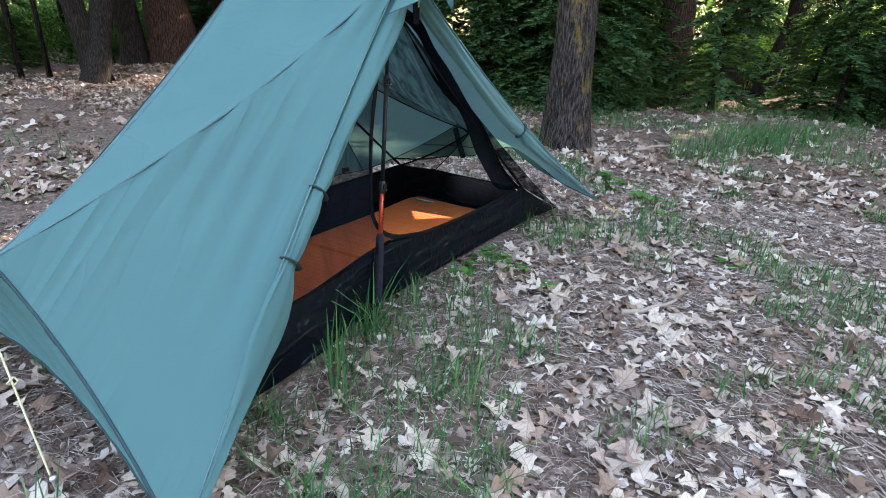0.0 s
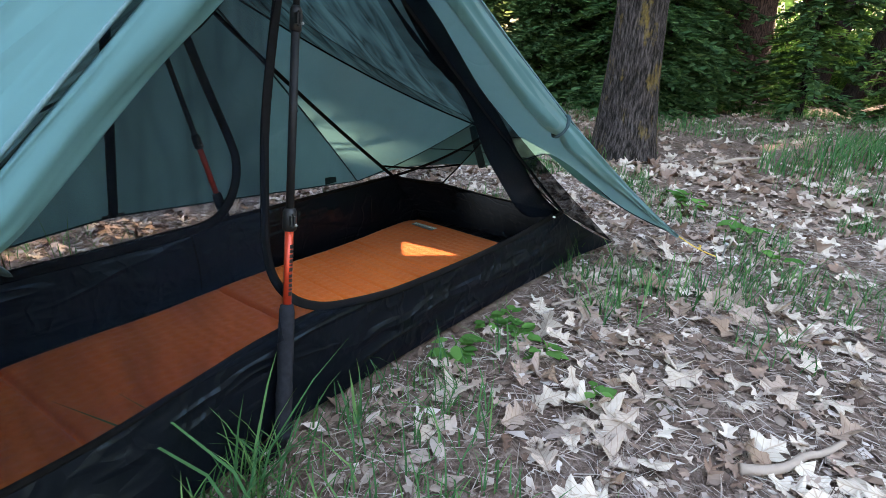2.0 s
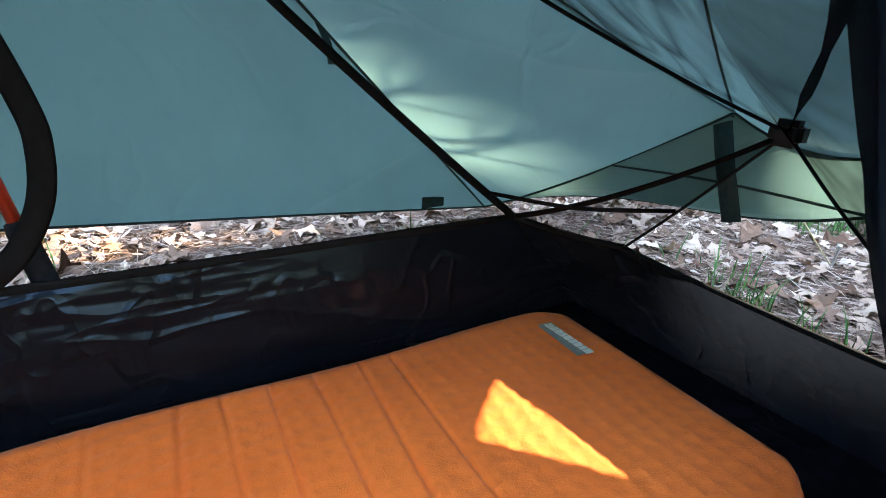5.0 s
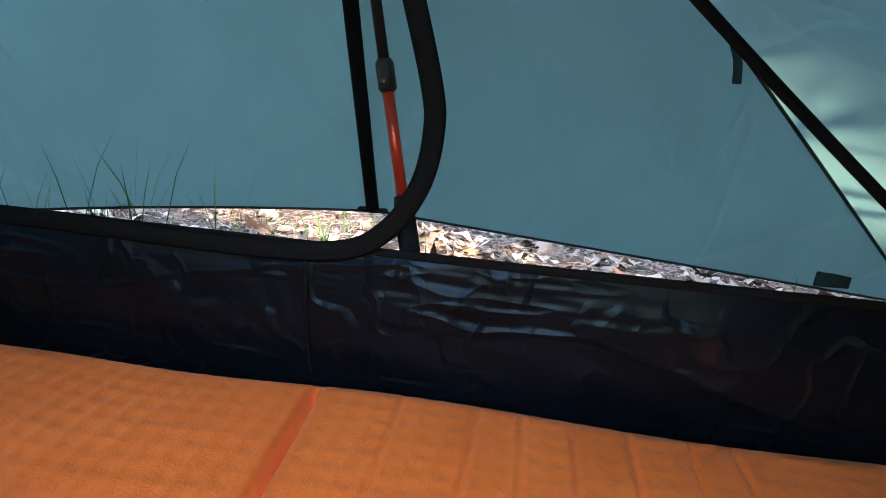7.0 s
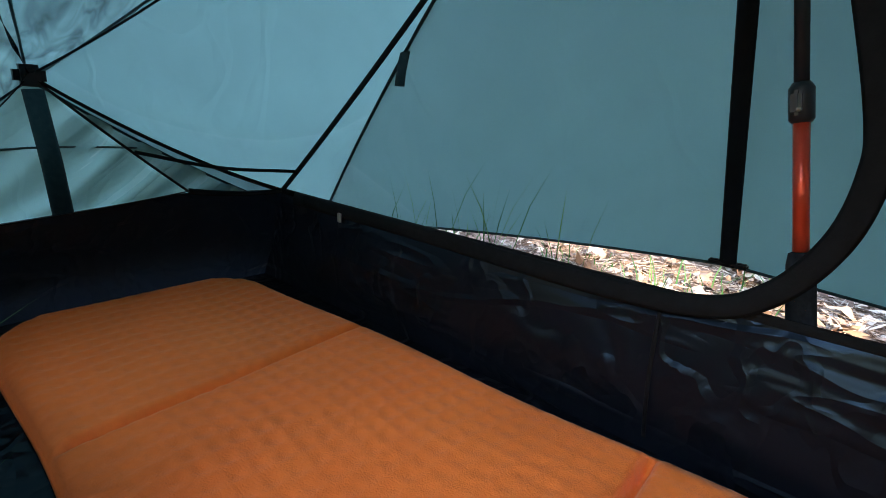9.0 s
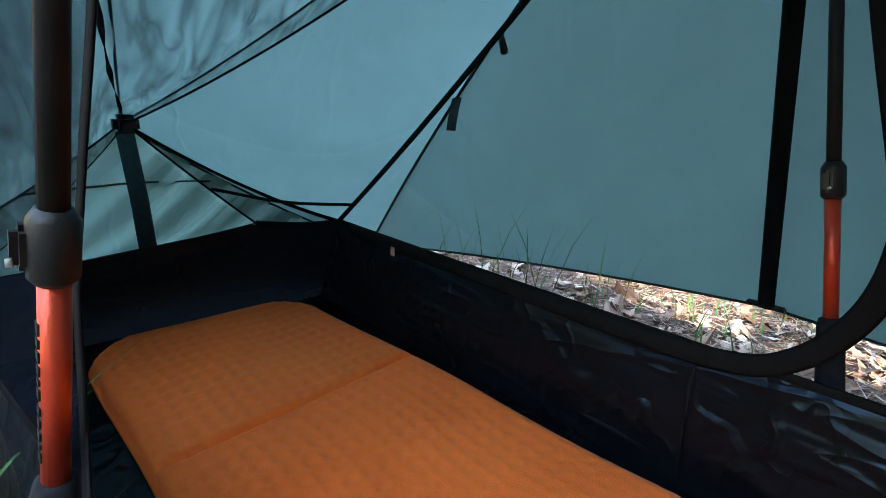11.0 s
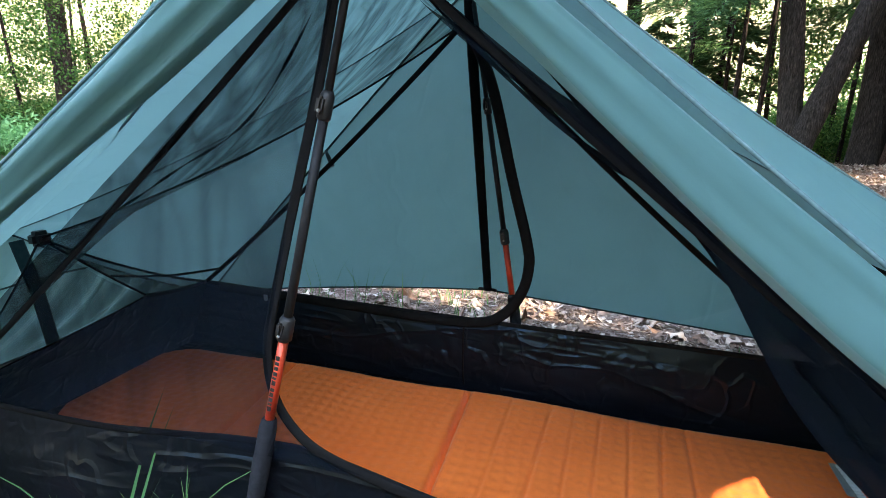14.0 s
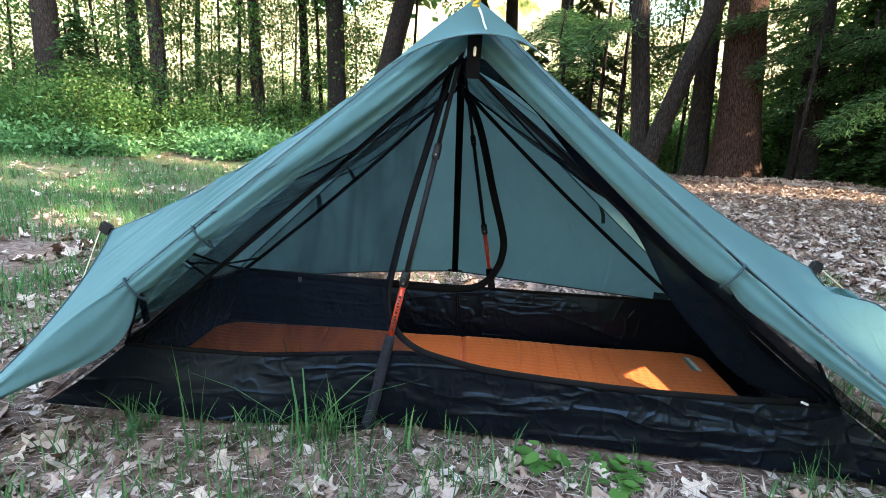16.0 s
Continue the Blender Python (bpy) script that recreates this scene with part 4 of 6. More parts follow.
# ---- sleeping pad ----
def build_pad():
    pad = thing("sleeping_pad", "orange quilted self-inflating sleeping pad on the tent floor", "sleeping pad", (0.0, 0.012, 0.004))
    pad.rotation_euler = (0, 0, radians(0.6))
    x0, x1, hw, th = -1.045, 0.995, 0.284, 0.032

    def half_width(x):
        w = hw
        if x > x1 - 0.09:
            w -= 0.09 - math.sqrt(max(0, 0.09 ** 2 - (x - x1 + 0.09) ** 2))
        if x < x0 + 0.12:
            w -= 0.15 * (1 - math.sqrt(max(0, 1 - ((x0 + 0.12 - x) / 0.12) ** 2)))
        return w - 0.034 * max(0, -x)
    nu, nv = 560, 110
    tops, bots = [], []
    for j in range(nv + 1):
        v = -1 + 2 * j / nv
        for i in range(nu + 1):
            u = i / nu
            x = x0 + (x1 - x0) * (0.5 - 0.5 * math.cos(math.pi * u)) * 0.25 + (x1 - x0) * u * 0.75
            w = half_width(x)
            y = w * v
            e = max(0.0, min(1.0, (w - abs(y)) / 0.03, (x - x0) / 0.035, (x1 - x) / 0.035))
            z = th * (0.35 + 0.65 * math.sqrt(max(0, 1 - (1 - e) ** 2)))
            if e > 0.2:
                xx, yy = x + 0.006 * math.sin(23 * y + 4 * x), y + 0.005 * math.sin(19 * x)
                g = max(0.0, math.cos(math.pi * xx / 0.034) * math.cos(math.pi * yy / 0.03)) ** 1.4 + max(0.0, -math.cos(math.pi * xx / 0.034) * math.cos(math.pi * yy / 0.03)) ** 1.4
                z += 0.0034 * (0.6 - g) * e * (0.55 + 0.6 * abs(noise.noise(Vector((x * 3, y * 3, 1))))) + wav((x, y, 0), 5, 0.004) * e
                for c, dep, sl in ((0.005, 0.014, -0.04), (-0.56, 0.007, -0.08), (0.22, 0.005, 0.06), (0.29, 0.004, 0.03), (0.355, 0.005, 0.05), (0.43, 0.0045, 0.04), (0.5, 0.005, 0.08), (0.57, 0.004, 0.03), (0.12, 0.003, 0.02)):
                    z -= (2.0 if c < 0.1 else 1.4) * dep * e * math.exp(-((x - c - sl * y) / (0.007 if c < 0.1 else 0.0042)) ** 2)
            tops.append((x, y + 0.006 * math.sin(9 * x), z))
            bots.append((x, y + 0.006 * math.sin(9 * x), min(z, th * 0.35) - 0.012 * e))
    n = len(tops)
    fs = []
    for j in range(nv):
        for i in range(nu):
            a = j * (nu + 1) + i
            fs.append((a, a + 1, a + nu + 2, a + nu + 1))
            fs.append((n + a + nu + 1, n + a + nu + 2, n + a + 1, n + a))
    ring = [i for i in range(nu + 1)] + [(j + 1) * (nu + 1) - 1 for j in range(1, nv + 1)] + [nv * (nu + 1) + i for i in range(nu - 1, -1, -1)] + [j * (nu + 1) for j in range(nv - 1, 0, -1)]
    for k in range(len(ring)):
        a, b = ring[k], ring[(k + 1) % len(ring)]
        fs.append((a, n + a, n + b, b))
    part("body", mesh_of("body", tops + bots, fs, PAD), pad)
    edge = [Vector(tops[a]) * 1.0 + Vector((0, 0, -0.004)) for a in ring[::3]]
    part("edge_seam", tube_mesh("edge_seam", edge + edge[:1], 0.004, PAD, 6), pad, "welded orange edge seam")
    lab = part("label", box_mesh("label", 0.034, 0.118, 0.002, GREY, 0.0008, (0.9, 0.155, th + 0.006), Matrix.Rotation(radians(-2), 4, "Z")), pad, "grey and white maker's label")
    y = 0.208
    for k in range(9):
        s = (0.012, 0.009, 0.011, 0.008)[k % 4]
        part("lettering", box_mesh("lettering", 0.017, s, 0.0012, WHITE, 0, (0.905 + 0.0004 * k, y - s / 2, th + 0.0078), Matrix.Rotation(radians(-4), 4, "Z")), lab)
        y -= s + 0.003
    return pad


build_pad()


# ---- guy lines and stakes ----
def guy(a, b, mat, r, label):
    g = thing("guy_line", label, "guy line", a)
    a, b = Vector(a), Vector(b)
    part("cord", tube_mesh("cord", [p - a for p in bowed(a, b, (0, 0, -0.01), 10)], r, mat, 6), g)
    knot = a.lerp(b, 0.5) - a
    part("knot", tube_mesh("knot", [knot + Vector((0.01 * math.cos(k), 0.006 * math.sin(2 * k), 0.008 * math.sin(k))) for k in range(8)], r, mat, 6), g)
    d = (a - b).normalized()
    part("stake", revolve("stake", b - a + Vector((0, 0, -0.1)), b - a + Vector((0, 0, 0.05)) - d * 0.02, [(0, 0.002), (0.06, 0.004), (0.15, 0.004), (0.155, 0.008), (0.165, 0.008)], STEEL, 8), g)
    return g


guy(L + Vector((-0.045, 0, 0)), (-1.35, -0.36, 0.0), CORD, 0.0022, "pale yellow cord from the tent end to a stake")
guy(R + Vector((0.04, 0, 0)), (2.0, 0.2, 0.0), CORD, 0.0022, "pale yellow cord from the other tent end to a stake")
guy(FR, (1.56, -0.9, 0.0), YELLOW, 0.0022, "yellow cord from the front corner to a stake")
guy(FL, (-1.5, -0.9, 0.0), YELLOW, 0.0022, "yellow cord from the tail corner to a stake")
guy(BR, (1.45, 1.15, 0.0), YELLOW, 0.0022, "yellow cord from the back corner to a stake")
guy(BL, (-1.4, 0.9, 0.0), YELLOW, 0.0022, "yellow cord from the other back corner to a stake")


# ---- woods ----
UP = Vector((-0.055, 0.05, 1)).normalized()          # the site slopes a little; the trees stand plumb


def quads(name, pos, axis, side, mat, fold=0.0):
    """Many small leaves: each a kite from its foot along axis, side to side."""
    n = len(pos)
    v = np.empty((n, 4, 3))
    v[:, 0] = pos
    v[:, 1] = pos + axis * 0.5 + side
    v[:, 2] = pos + axis
    v[:, 3] = pos + axis * 0.5 - side
    me = bpy.data.meshes.new(name)
    me.from_pydata(v.reshape(-1, 3).tolist(), [], np.arange(4 * n).reshape(n, 4).tolist())
    me.materials.append(mat)
    return me


def unit(a):
    return a / np.maximum(np.linalg.norm(a, axis=-1, keepdims=True), 1e-9)


def trunk_mesh(name, height, r0, mat, bend=(0, 0), flare=0.5, sides=22, seed=0.0, rings=44, rough=0.08):
    vs, fs = [], []
    for k in range(rings + 1):
        t = (k / rings) ** 1.5
        z = height * t - 0.1
        c = UP * z + Vector((bend[0], bend[1], 0)) * t
        r = r0 * (1 - 0.72 * t) * (1 + flare * math.exp(-max(0, z) / (r0 * 1.7)))
        for s in range(sides):
            w = 2 * math.pi * s / sides
            q = Vector((math.cos(w), math.sin(w), 0))
            rr = r * (1 + rough * noise.noise(Vector((math.cos(w) * 2.2, math.sin(w) * 2.2, z * 0.8 + seed))) + rough * 0.6 * noise.noise(Vector((math.cos(w) * 7, math.sin(w) * 7, z * 2.0 + seed))))
            rr *= 1 + 0.12 * flare * math.sin(5 * w + seed) * math.exp(-max(0, z) / (r0 * 2))
            vs.append(c + q * rr)
    for k in range(rings):
        for s in range(sides):
            t = (s + 1) % sides
            fs.append((k * sides + s, k * sides + t, (k + 1) * sides + t, (k + 1) * sides + s))
    return mesh_of(name, vs, fs, mat)


def crown_mesh(name, z0, z1, rad, count, size, mat, seed, skip=None):
    """A ragged crown: clumps on limbs, with gaps between them."""
    g = np.random.default_rng(seed)
    m = 46
    zc = z0 + (z1 - z0) * g.random(m) ** 0.9
    rr = rad * np.sqrt(g.random(m)) * (1 - 0.75 * (zc - z0) / (z1 - z0)) * 1.1
    an = g.random(m) * 2 * np.pi
    cen = np.stack([rr * np.cos(an), rr * np.sin(an), zc], 1)
    k = g.integers(0, m, count)
    pos = cen[k] + g.normal(0, 1, (count, 3)) * np.array([0.55, 0.55, 0.4]) * (0.5 + g.random((count, 1)))
    ax = unit(g.normal(0, 1, (count, 3)) + np.array([0, 0, -0.3])) * size * (0.6 + 0.8 * g.random((count, 1)))
    sd = unit(np.cross(ax, g.normal(0, 1, (count, 3)))) * size * 0.3
    if skip is not None:
        keep = skip(pos + ax * 0.5)
        pos, ax, sd = pos[keep], ax[keep], sd[keep]
    return quads(name, pos, ax, sd, mat)


def limb_mesh(name, z0, z1, rad, mat, seed, count=9, r=0.03):
    g = random.Random(seed)
    vs, fs = [], []
    for _ in range(count):
        z = g.uniform(z0, z1)
        a = g.uniform(0, 2 * math.pi)
        l = rad * g.uniform(0.5, 1.0)
        pts = [UP * z, UP * z + Vector((math.cos(a) * l * 0.5, math.sin(a) * l * 0.5, 0.1 * l)), UP * z + Vector((math.cos(a) * l, math.sin(a) * l, -0.1 * l))]
        o = len(vs)
        pts = curve_points(pts, 6)
        for k, p in enumerate(pts):
            rr = r * (1 - 0.85 * k / 6)
            vs += [p + Vector((rr, 0, 0)), p + Vector((-rr * 0.5, rr * 0.87, 0)), p + Vector((-rr * 0.3, -rr * 0.5, rr * 0.8))]
        for k in range(6):
            for s in range(3):
                t = (s + 1) % 3
                fs.append((o + 3 * k + s, o + 3 * k + t, o + 3 * k + 3 + t, o + 3 * k + 3 + s))
    return mesh_of(name, vs, fs, mat)


def at_azimuth(eye, az, dist):
    return eye[0] + dist * math.sin(radians(az)), eye[1] + dist * math.cos(radians(az))


def tree(x, y, r0, height, mat, label, bend=(0, 0), flare=0.5, crown=None, seed=1, limbs=8, rough=0.08):
    t = thing("tree", label, "tree", (x, y, gz(x, y)), "trees round the clearing")
    part("trunk", trunk_mesh("trunk", height, r0, mat, bend, flare, 26, seed * 3.7, 50, rough), t)
    if limbs:
        for q in range(limbs):
            part("limb", limb_mesh("limb", 4.3, height * 0.9, 2.2, mat, seed * 31 + q, 1), t)
    if crown:
        part("crown", crown, t)
    return t


# openings cut in the unseen canopy for sun patches: over the tent, then clearing
GAPS = [(0.65, 0.02, 0.05, 0.12), (1.1, 0.66, 0.24, 0.06), (0.98, 0.6, 0.42, -0.06), (0.8, 0.62, 0.45, -0.08), (1.12, 0.5, 0.42, -0.08), (0.62, 0.56, 0.56, -0.1), (-0.2, 1.3, 0, 0.3), (0.9, 1.5, 0, 0.25), (3, 7, 0, 0.7), (4.2, 9, 0, 0.7)]
GAPS += [(-5.5, 10, 0.4, 1.4), (-8, 8.5, 0.4, 1.2), (-3.5, 11.5, 0.4, 1.1), (-7, 11.5, 0.4, 0.9), (-4, 6, 0, 0.7), (-5.5, 7.5, 0, 0.5), (6.5, 6.6, 0, 0.5), (5.5, 7.0, 0, 0.5), (4.4, 7.3, 0, 0.5), (3.4, 7.6, 0, 0.45), (7.6, 6.2, 0, 0.5), (4.5, 9.5, 0, 0.8), (-3, 2.2, 0, 0.3), (-4.7, 3.6, 0, 0.5), (-6, 5, 0, 0.6), (7, -0.2, 0, 0.5), (5.5, -1.1, 0, 0.35), (8.6, 0.3, 0, 0.6), (10, -0.9, 0, 0.7)]


def sun_gaps(x, y):
    base = np.array([x, y, 0.0])
    d = np.array(SUN_DIR)

    def keep(pos):
        ok = np.ones(len(pos), bool)
        stray = np.random.default_rng(5).random(len(pos)) < 0.1
        for k, (px, py, pz, rad) in enumerate(GAPS):
            v = pos + base - np.array([px, py, pz])
            away = np.linalg.norm(v - (v @ d)[:, None] * d, axis=1) > rad + 0.16
            ok &= away | stray if 0 < k < 6 else away
        return ok
    return keep


E16, E0 = (-0.06, -1.7), (-1.65, -1.51)
# the oak beside the tent, with an unseen crown added to cut skylight
oak = tree(3.58, 0.24, 0.2, 11, BARK, "grey-brown oak trunk with mossy bark beside the tent", (0.1, -0.3), 0.42, crown_mesh("crown", 4.8, 11, 3.4, 4600, 0.3, CONIFER, 11), 3)
# unseen thin dead limbs added low on the oak to shadow the tent
for k, (h, reach, rise) in enumerate(((1.6, 0.7, 0.05), (1.7, 0.95, -0.06), (1.82, 0.9, 0.1), (1.9, 1.0, -0.1), (2.04, 0.95, 0.02))):
    pts = [Vector((0.02 * math.sin(3 * q + k), -0.12 - reach * q / 5, h + rise * q / 5 + 0.02 * math.sin(2.2 * q + k))) for q in range(6)]
    part("limb", tube_mesh("limb", curve_points(pts, 20), [0.016 - 0.0105 * q / 20 for q in range(21)], BARK, 7), oak)
    for q in (2, 3, 4):
        tip = pts[q] + Vector((0.05, -0.16, (0.13 if (q + k) % 2 else -0.12)))
        part("twig", tube_mesh("twig", [pts[q], pts[q].lerp(tip, 0.5) + Vector((0, 0, 0.012)), tip], [0.006, 0.005, 0.003], BARK, 6), oak)
tall = [  # eye, azimuth, distance, radius, material, bend, label
    (E16, 25.3, 12.0, 0.47, BARK_RED, (-0.2, 0.0), "massive reddish trunk with furrowed bark"),
    (E16, 21.8, 12.2, 0.26, BARK_DARK, (0.5, 0.2), "dark slender trunk beside the massive one"),
    (E16, 16.4, 10.0, 0.21, BARK_DARK, (5.5, 0.3), "dark trunk leaning over to one side"),
    (E16, 30.6, 13.0, 0.28, BARK_DARK, (0.2, 0.0), "dark trunk half hidden in evergreen boughs"),
    (E16, 36.0, 14.0, 0.25, BARK_DARK, (0.3, 0.0), "dark trunk half hidden in evergreen boughs"),
    (E16, -40.3, 15.0, 0.34, BARK_DARK, (0.0, 0.0), "grey trunk at the edge of the clearing"),
    (E16, -50.0, 17.0, 0.28, BARK_DARK, (0.0, 0.0), "grey trunk at the edge of the clearing"),
    (E16, -57.0, 15.0, 0.24, BARK, (0.1, 0.0), "straight grey trunk above the ferns"),
    (E16, -33.9, 18.0, 0.22, BARK_DARK, (0.1, 0.0), "slim trunk at the edge of the clearing"),
    (E16, -32.0, 16.0, 0.25, BARK, (0.0, 0.0), "straight grey trunk above the ferns"),
    (E16, -23.3, 17.0, 0.24, BARK, (0.0, 0.0), "straight grey trunk above the ferns"),
    (E16, -18.6, 19.0, 0.2, BARK_DARK, (0.0, 0.0), "slim dark trunk above the bushes"),
    (E16, -15.4, 15.0, 0.32, BARK_DARK, (0.1, 0.0), "dark reddish trunk behind the tent"),
    (E16, -12.6, 14.0, 0.36, BARK_DARK, (4.2, 0.0), "dark leaning trunk behind the tent"),
    (E16, -29.0, 21.0, 0.13, BARK_DARK, (0.9, 0.0), "thin leaning trunk in the bright woods"),
    (E16, -38.0, 22.0, 0.12, BARK_DARK, (0.0, 0.0), "thin trunk in the bright woods"),
    (E16, 3.0, 16.0, 0.25, BARK_DARK, (0.0, 0.0), "dark trunk behind the tent"),
    (E16, 9.0, 14.0, 0.22, BARK_DARK, (-0.3, 0.0), "dark trunk behind the tent"),
]
tall += [  # seen past the other end of the tent
    (E0, 85.0, 14.0, 0.30, BARK_DARK, (0.2, -3.2), "dark trunk leaning at the clearing's edge"),
    (E0, 88.3, 15.0, 0.24, BARK_DARK, (0.2, -3.4), "dark trunk leaning at the clearing's edge"),
    (E0, 97.0, 12.0, 0.22, BARK_DARK, (0.0, -0.3), "dark trunk among young evergreens"),
    (E0, 80.5, 13.0, 0.42, BARK_RED, (0.0, 0.0), "broad dark trunk behind young evergreens"),
    (E0, 62.0, 13.0, 0.3, BARK_DARK, (0.0, 0.0), "dark trunk behind young evergreens"),
    (E0, 25.6, 10.6, 0.2, BARK_DARK, (-0.9, 0.0), "dark trunk leaning a little"),
]
for k, (eye, az, dist, r0, mat, bend, label) in enumerate(tall):
    x, y = at_azimuth(eye, az, dist)
    r0 *= 0.85
    # crowns stand above view; their density is set to block or admit skylight
    if eye is E16 and az < -20:
        z0, rad, count = 9.0, 3.0, 200
    elif eye is E16 and az < 27:
        z0, rad, count = 5.6, 4.6, 12000
    else:
        z0, rad, count = 6.5, 3.8, 6500
    cr = None if eye is E0 and az in (62.0, 80.5) else crown_mesh("crown", z0, 15.5, rad, count, 0.42, CONIFER, 700 + k, sun_gaps(x, y))
    tree(x, y, r0, 15, mat, label, bend, 0.35 if r0 < 0.5 else 0.45, cr, k + 5, 5, 0.08 if r0 < 0.5 else 0.16)

# tall evergreens added on the sunny side; unseen crowns shade the camp, leaving gaps
flat_sun = Vector((SUN_DIR.x, SUN_DIR.y, 0)).normalized()
across = Vector((-flat_sun.y, flat_sun.x, 0))
k = 0
for row, dist in enumerate((14.5, 19.0)):
    for lat in (-7.9, -4.7, -1.7, 1.2, 3.3, 7.2, 10.4, 13.6):
        p = flat_sun * (dist + 0.8 * math.sin(lat * 3)) + across * (lat + 0.1 * row)
        mid = dist * math.tan(SUN_EL)
        cr = crown_mesh("crown", mid - 4.0, mid + 5.5, 2.9, 3000, 0.42, CONIFER, 40 + k, sun_gaps(p.x, p.y))
        tree(p.x, p.y, 0.24, mid + 6, BARK_DARK, "tall evergreen added to shade the camp with a dense unseen crown", (0, 0), 0.3, cr, 60 + k, 6)
        k += 1


# rest of the wood, unseen, added round the clearing's back to cut skylight
for k in range(14):
    az = 128 + 12.6 * k + 4 * math.sin(k * 3.1)
    x, y = at_azimuth((0, 0), az, 11 + 2.5 * math.sin(k * 1.9) ** 2 + 9 * max(0, math.cos(radians(az - 190))) + (13 if az > 238 else 0))
    cr = crown_mesh("crown", 4.0, 15.0, 3.0, 100 if az > 232 else 1700, 0.45, CONIFER, 800 + k)
    tree(x, y, 0.22 + 0.1 * math.sin(k) ** 2, 15, BARK_DARK, "unseen tall evergreen added at the near edge of the clearing", (0, 0), 0.35, cr, 90 + k, 4)


# tall evergreens added behind the tent, their unseen crowns darkening its shady end
for k, (az, dist) in enumerate(((44, 12.5), (54, 11.5), (64, 12.5), (74, 12.0), (50, 16), (68, 16))):
    x, y = at_azimuth((0, 0), az, dist)
    cr = crown_mesh("crown", 4.6, 16.0, 3.6, 6500, 0.42, CONIFER, 950 + k, sun_gaps(x, y))
    tree(x, y, 0.2, 16, BARK_DARK, "tall evergreen added behind the tent's shady end to block skylight", (0, 0), 0.3, cr, 130 + k, 4)


# young evergreens
def conifer_meshes(h, rad, seed, leaf=0.12):
    g = np.random.default_rng(seed)
    P, A, S = [], [], []
    nb = int(52 * h)
    for b in range(nb):
        t = (b + 0.5) / nb
        z = 0.12 + h * t
        l = rad * (1 - t) ** 0.75 * g.uniform(0.65, 1.1) + 0.08
        a = g.uniform(0, 2 * np.pi)
        out = np.array([np.cos(a), np.sin(a), 0.0])
        n = int(24 + 84 * l)
        s = g.random(n) ** 0.7
        pos = np.array([0, 0, z]) + out * (l * s)[:, None] + np.array([0, 0, 1.0]) * (0.1 * l * s - 0.38 * l * s * s)[:, None]
        lat = np.cross(out, [0, 0, 1.0])
        sg = np.where(g.random(n) < 0.5, -1, 1)[:, None]
        ax = unit(out * 0.75 + lat * sg * 0.75 + g.normal(0, 0.22, (n, 3)) + np.array([0, 0, -0.15]))
        sz = leaf * (0.6 + 0.8 * g.random((n, 1)))
        P.append(pos)
        A.append(ax * sz)
        S.append(unit(np.cross(ax, np.array([0, 0, 1.0]) + g.normal(0, 0.35, (n, 3)))) * sz * 0.19)
    sprays = quads("sprays", np.concatenate(P), np.concatenate(A), np.concatenate(S), CONIFER)
    return trunk_mesh("trunk", h, 0.035 * h ** 0.5, BARK_DARK, (0, 0), 0.2, 8, seed, 14), sprays


def bush_mesh(name, rad, h, count, size, mat, seed):
    g = np.random.default_rng(seed)
    m = 26
    cen = g.normal(0, 1, (m, 3)) * np.array([rad * 0.5, rad * 0.5, h * 0.24]) + np.array([0, 0, h * 0.5])
    k = g.integers(0, m, count)
    pos = cen[k] + g.normal(0, 1, (count, 3)) * np.array([rad, rad, h * 0.5]) * 0.22
    pos[:, 2] = np.abs(pos[:, 2])
    ax = unit(g.normal(0, 1, (count, 3)) + np.array([0, 0, -0.2])) * size * (0.6 + 0.8 * g.random((count, 1)))
    sd = unit(np.cross(ax, g.normal(0, 0.5, (count, 3)) + np.array([0, 0, 1.0]))) * size * 0.33
    return quads(name, pos, ax, sd, mat)


def stems_mesh(name, rad, h, mat, seed, count=7):
    g = random.Random(seed)
    vs, fs = [], []
    for _ in range(count):
        a, l = g.uniform(0, 6.28), g.uniform(0.3, 0.8) * rad
        pts = curve_points([(0.05 * math.cos(a), 0.05 * math.sin(a), -0.05), (0.4 * l * math.cos(a), 0.4 * l * math.sin(a), h * 0.5), (l * math.cos(a), l * math.sin(a), h * g.uniform(0.8, 1))], 6)
        o = len(vs)
        for k, p in enumerate(pts):
            rr = 0.02 * (1 - 0.8 * k / 6)
            vs += [p + Vector((rr, 0, 0)), p + Vector((-rr * 0.5, rr * 0.87, 0)), p + Vector((-rr * 0.5, -rr * 0.87, 0))]
        for k in range(6):
            for s in range(3):
                fs.append((o + 3 * k + s, o + 3 * k + (s + 1) % 3, o + 3 * k + 3 + (s + 1) % 3, o + 3 * k + 3 + s))
    return mesh_of(name, vs, fs, mat)


def spread(proto, spots, zoff=0.0):
    for x, y, s, a in spots:
        m = pose(x, y, gz(x, y) + zoff, 0, 0, a) @ Matrix.Scale(s, 4)
        c = copy_thing(proto, m)
        c.scale = (s, s, s)


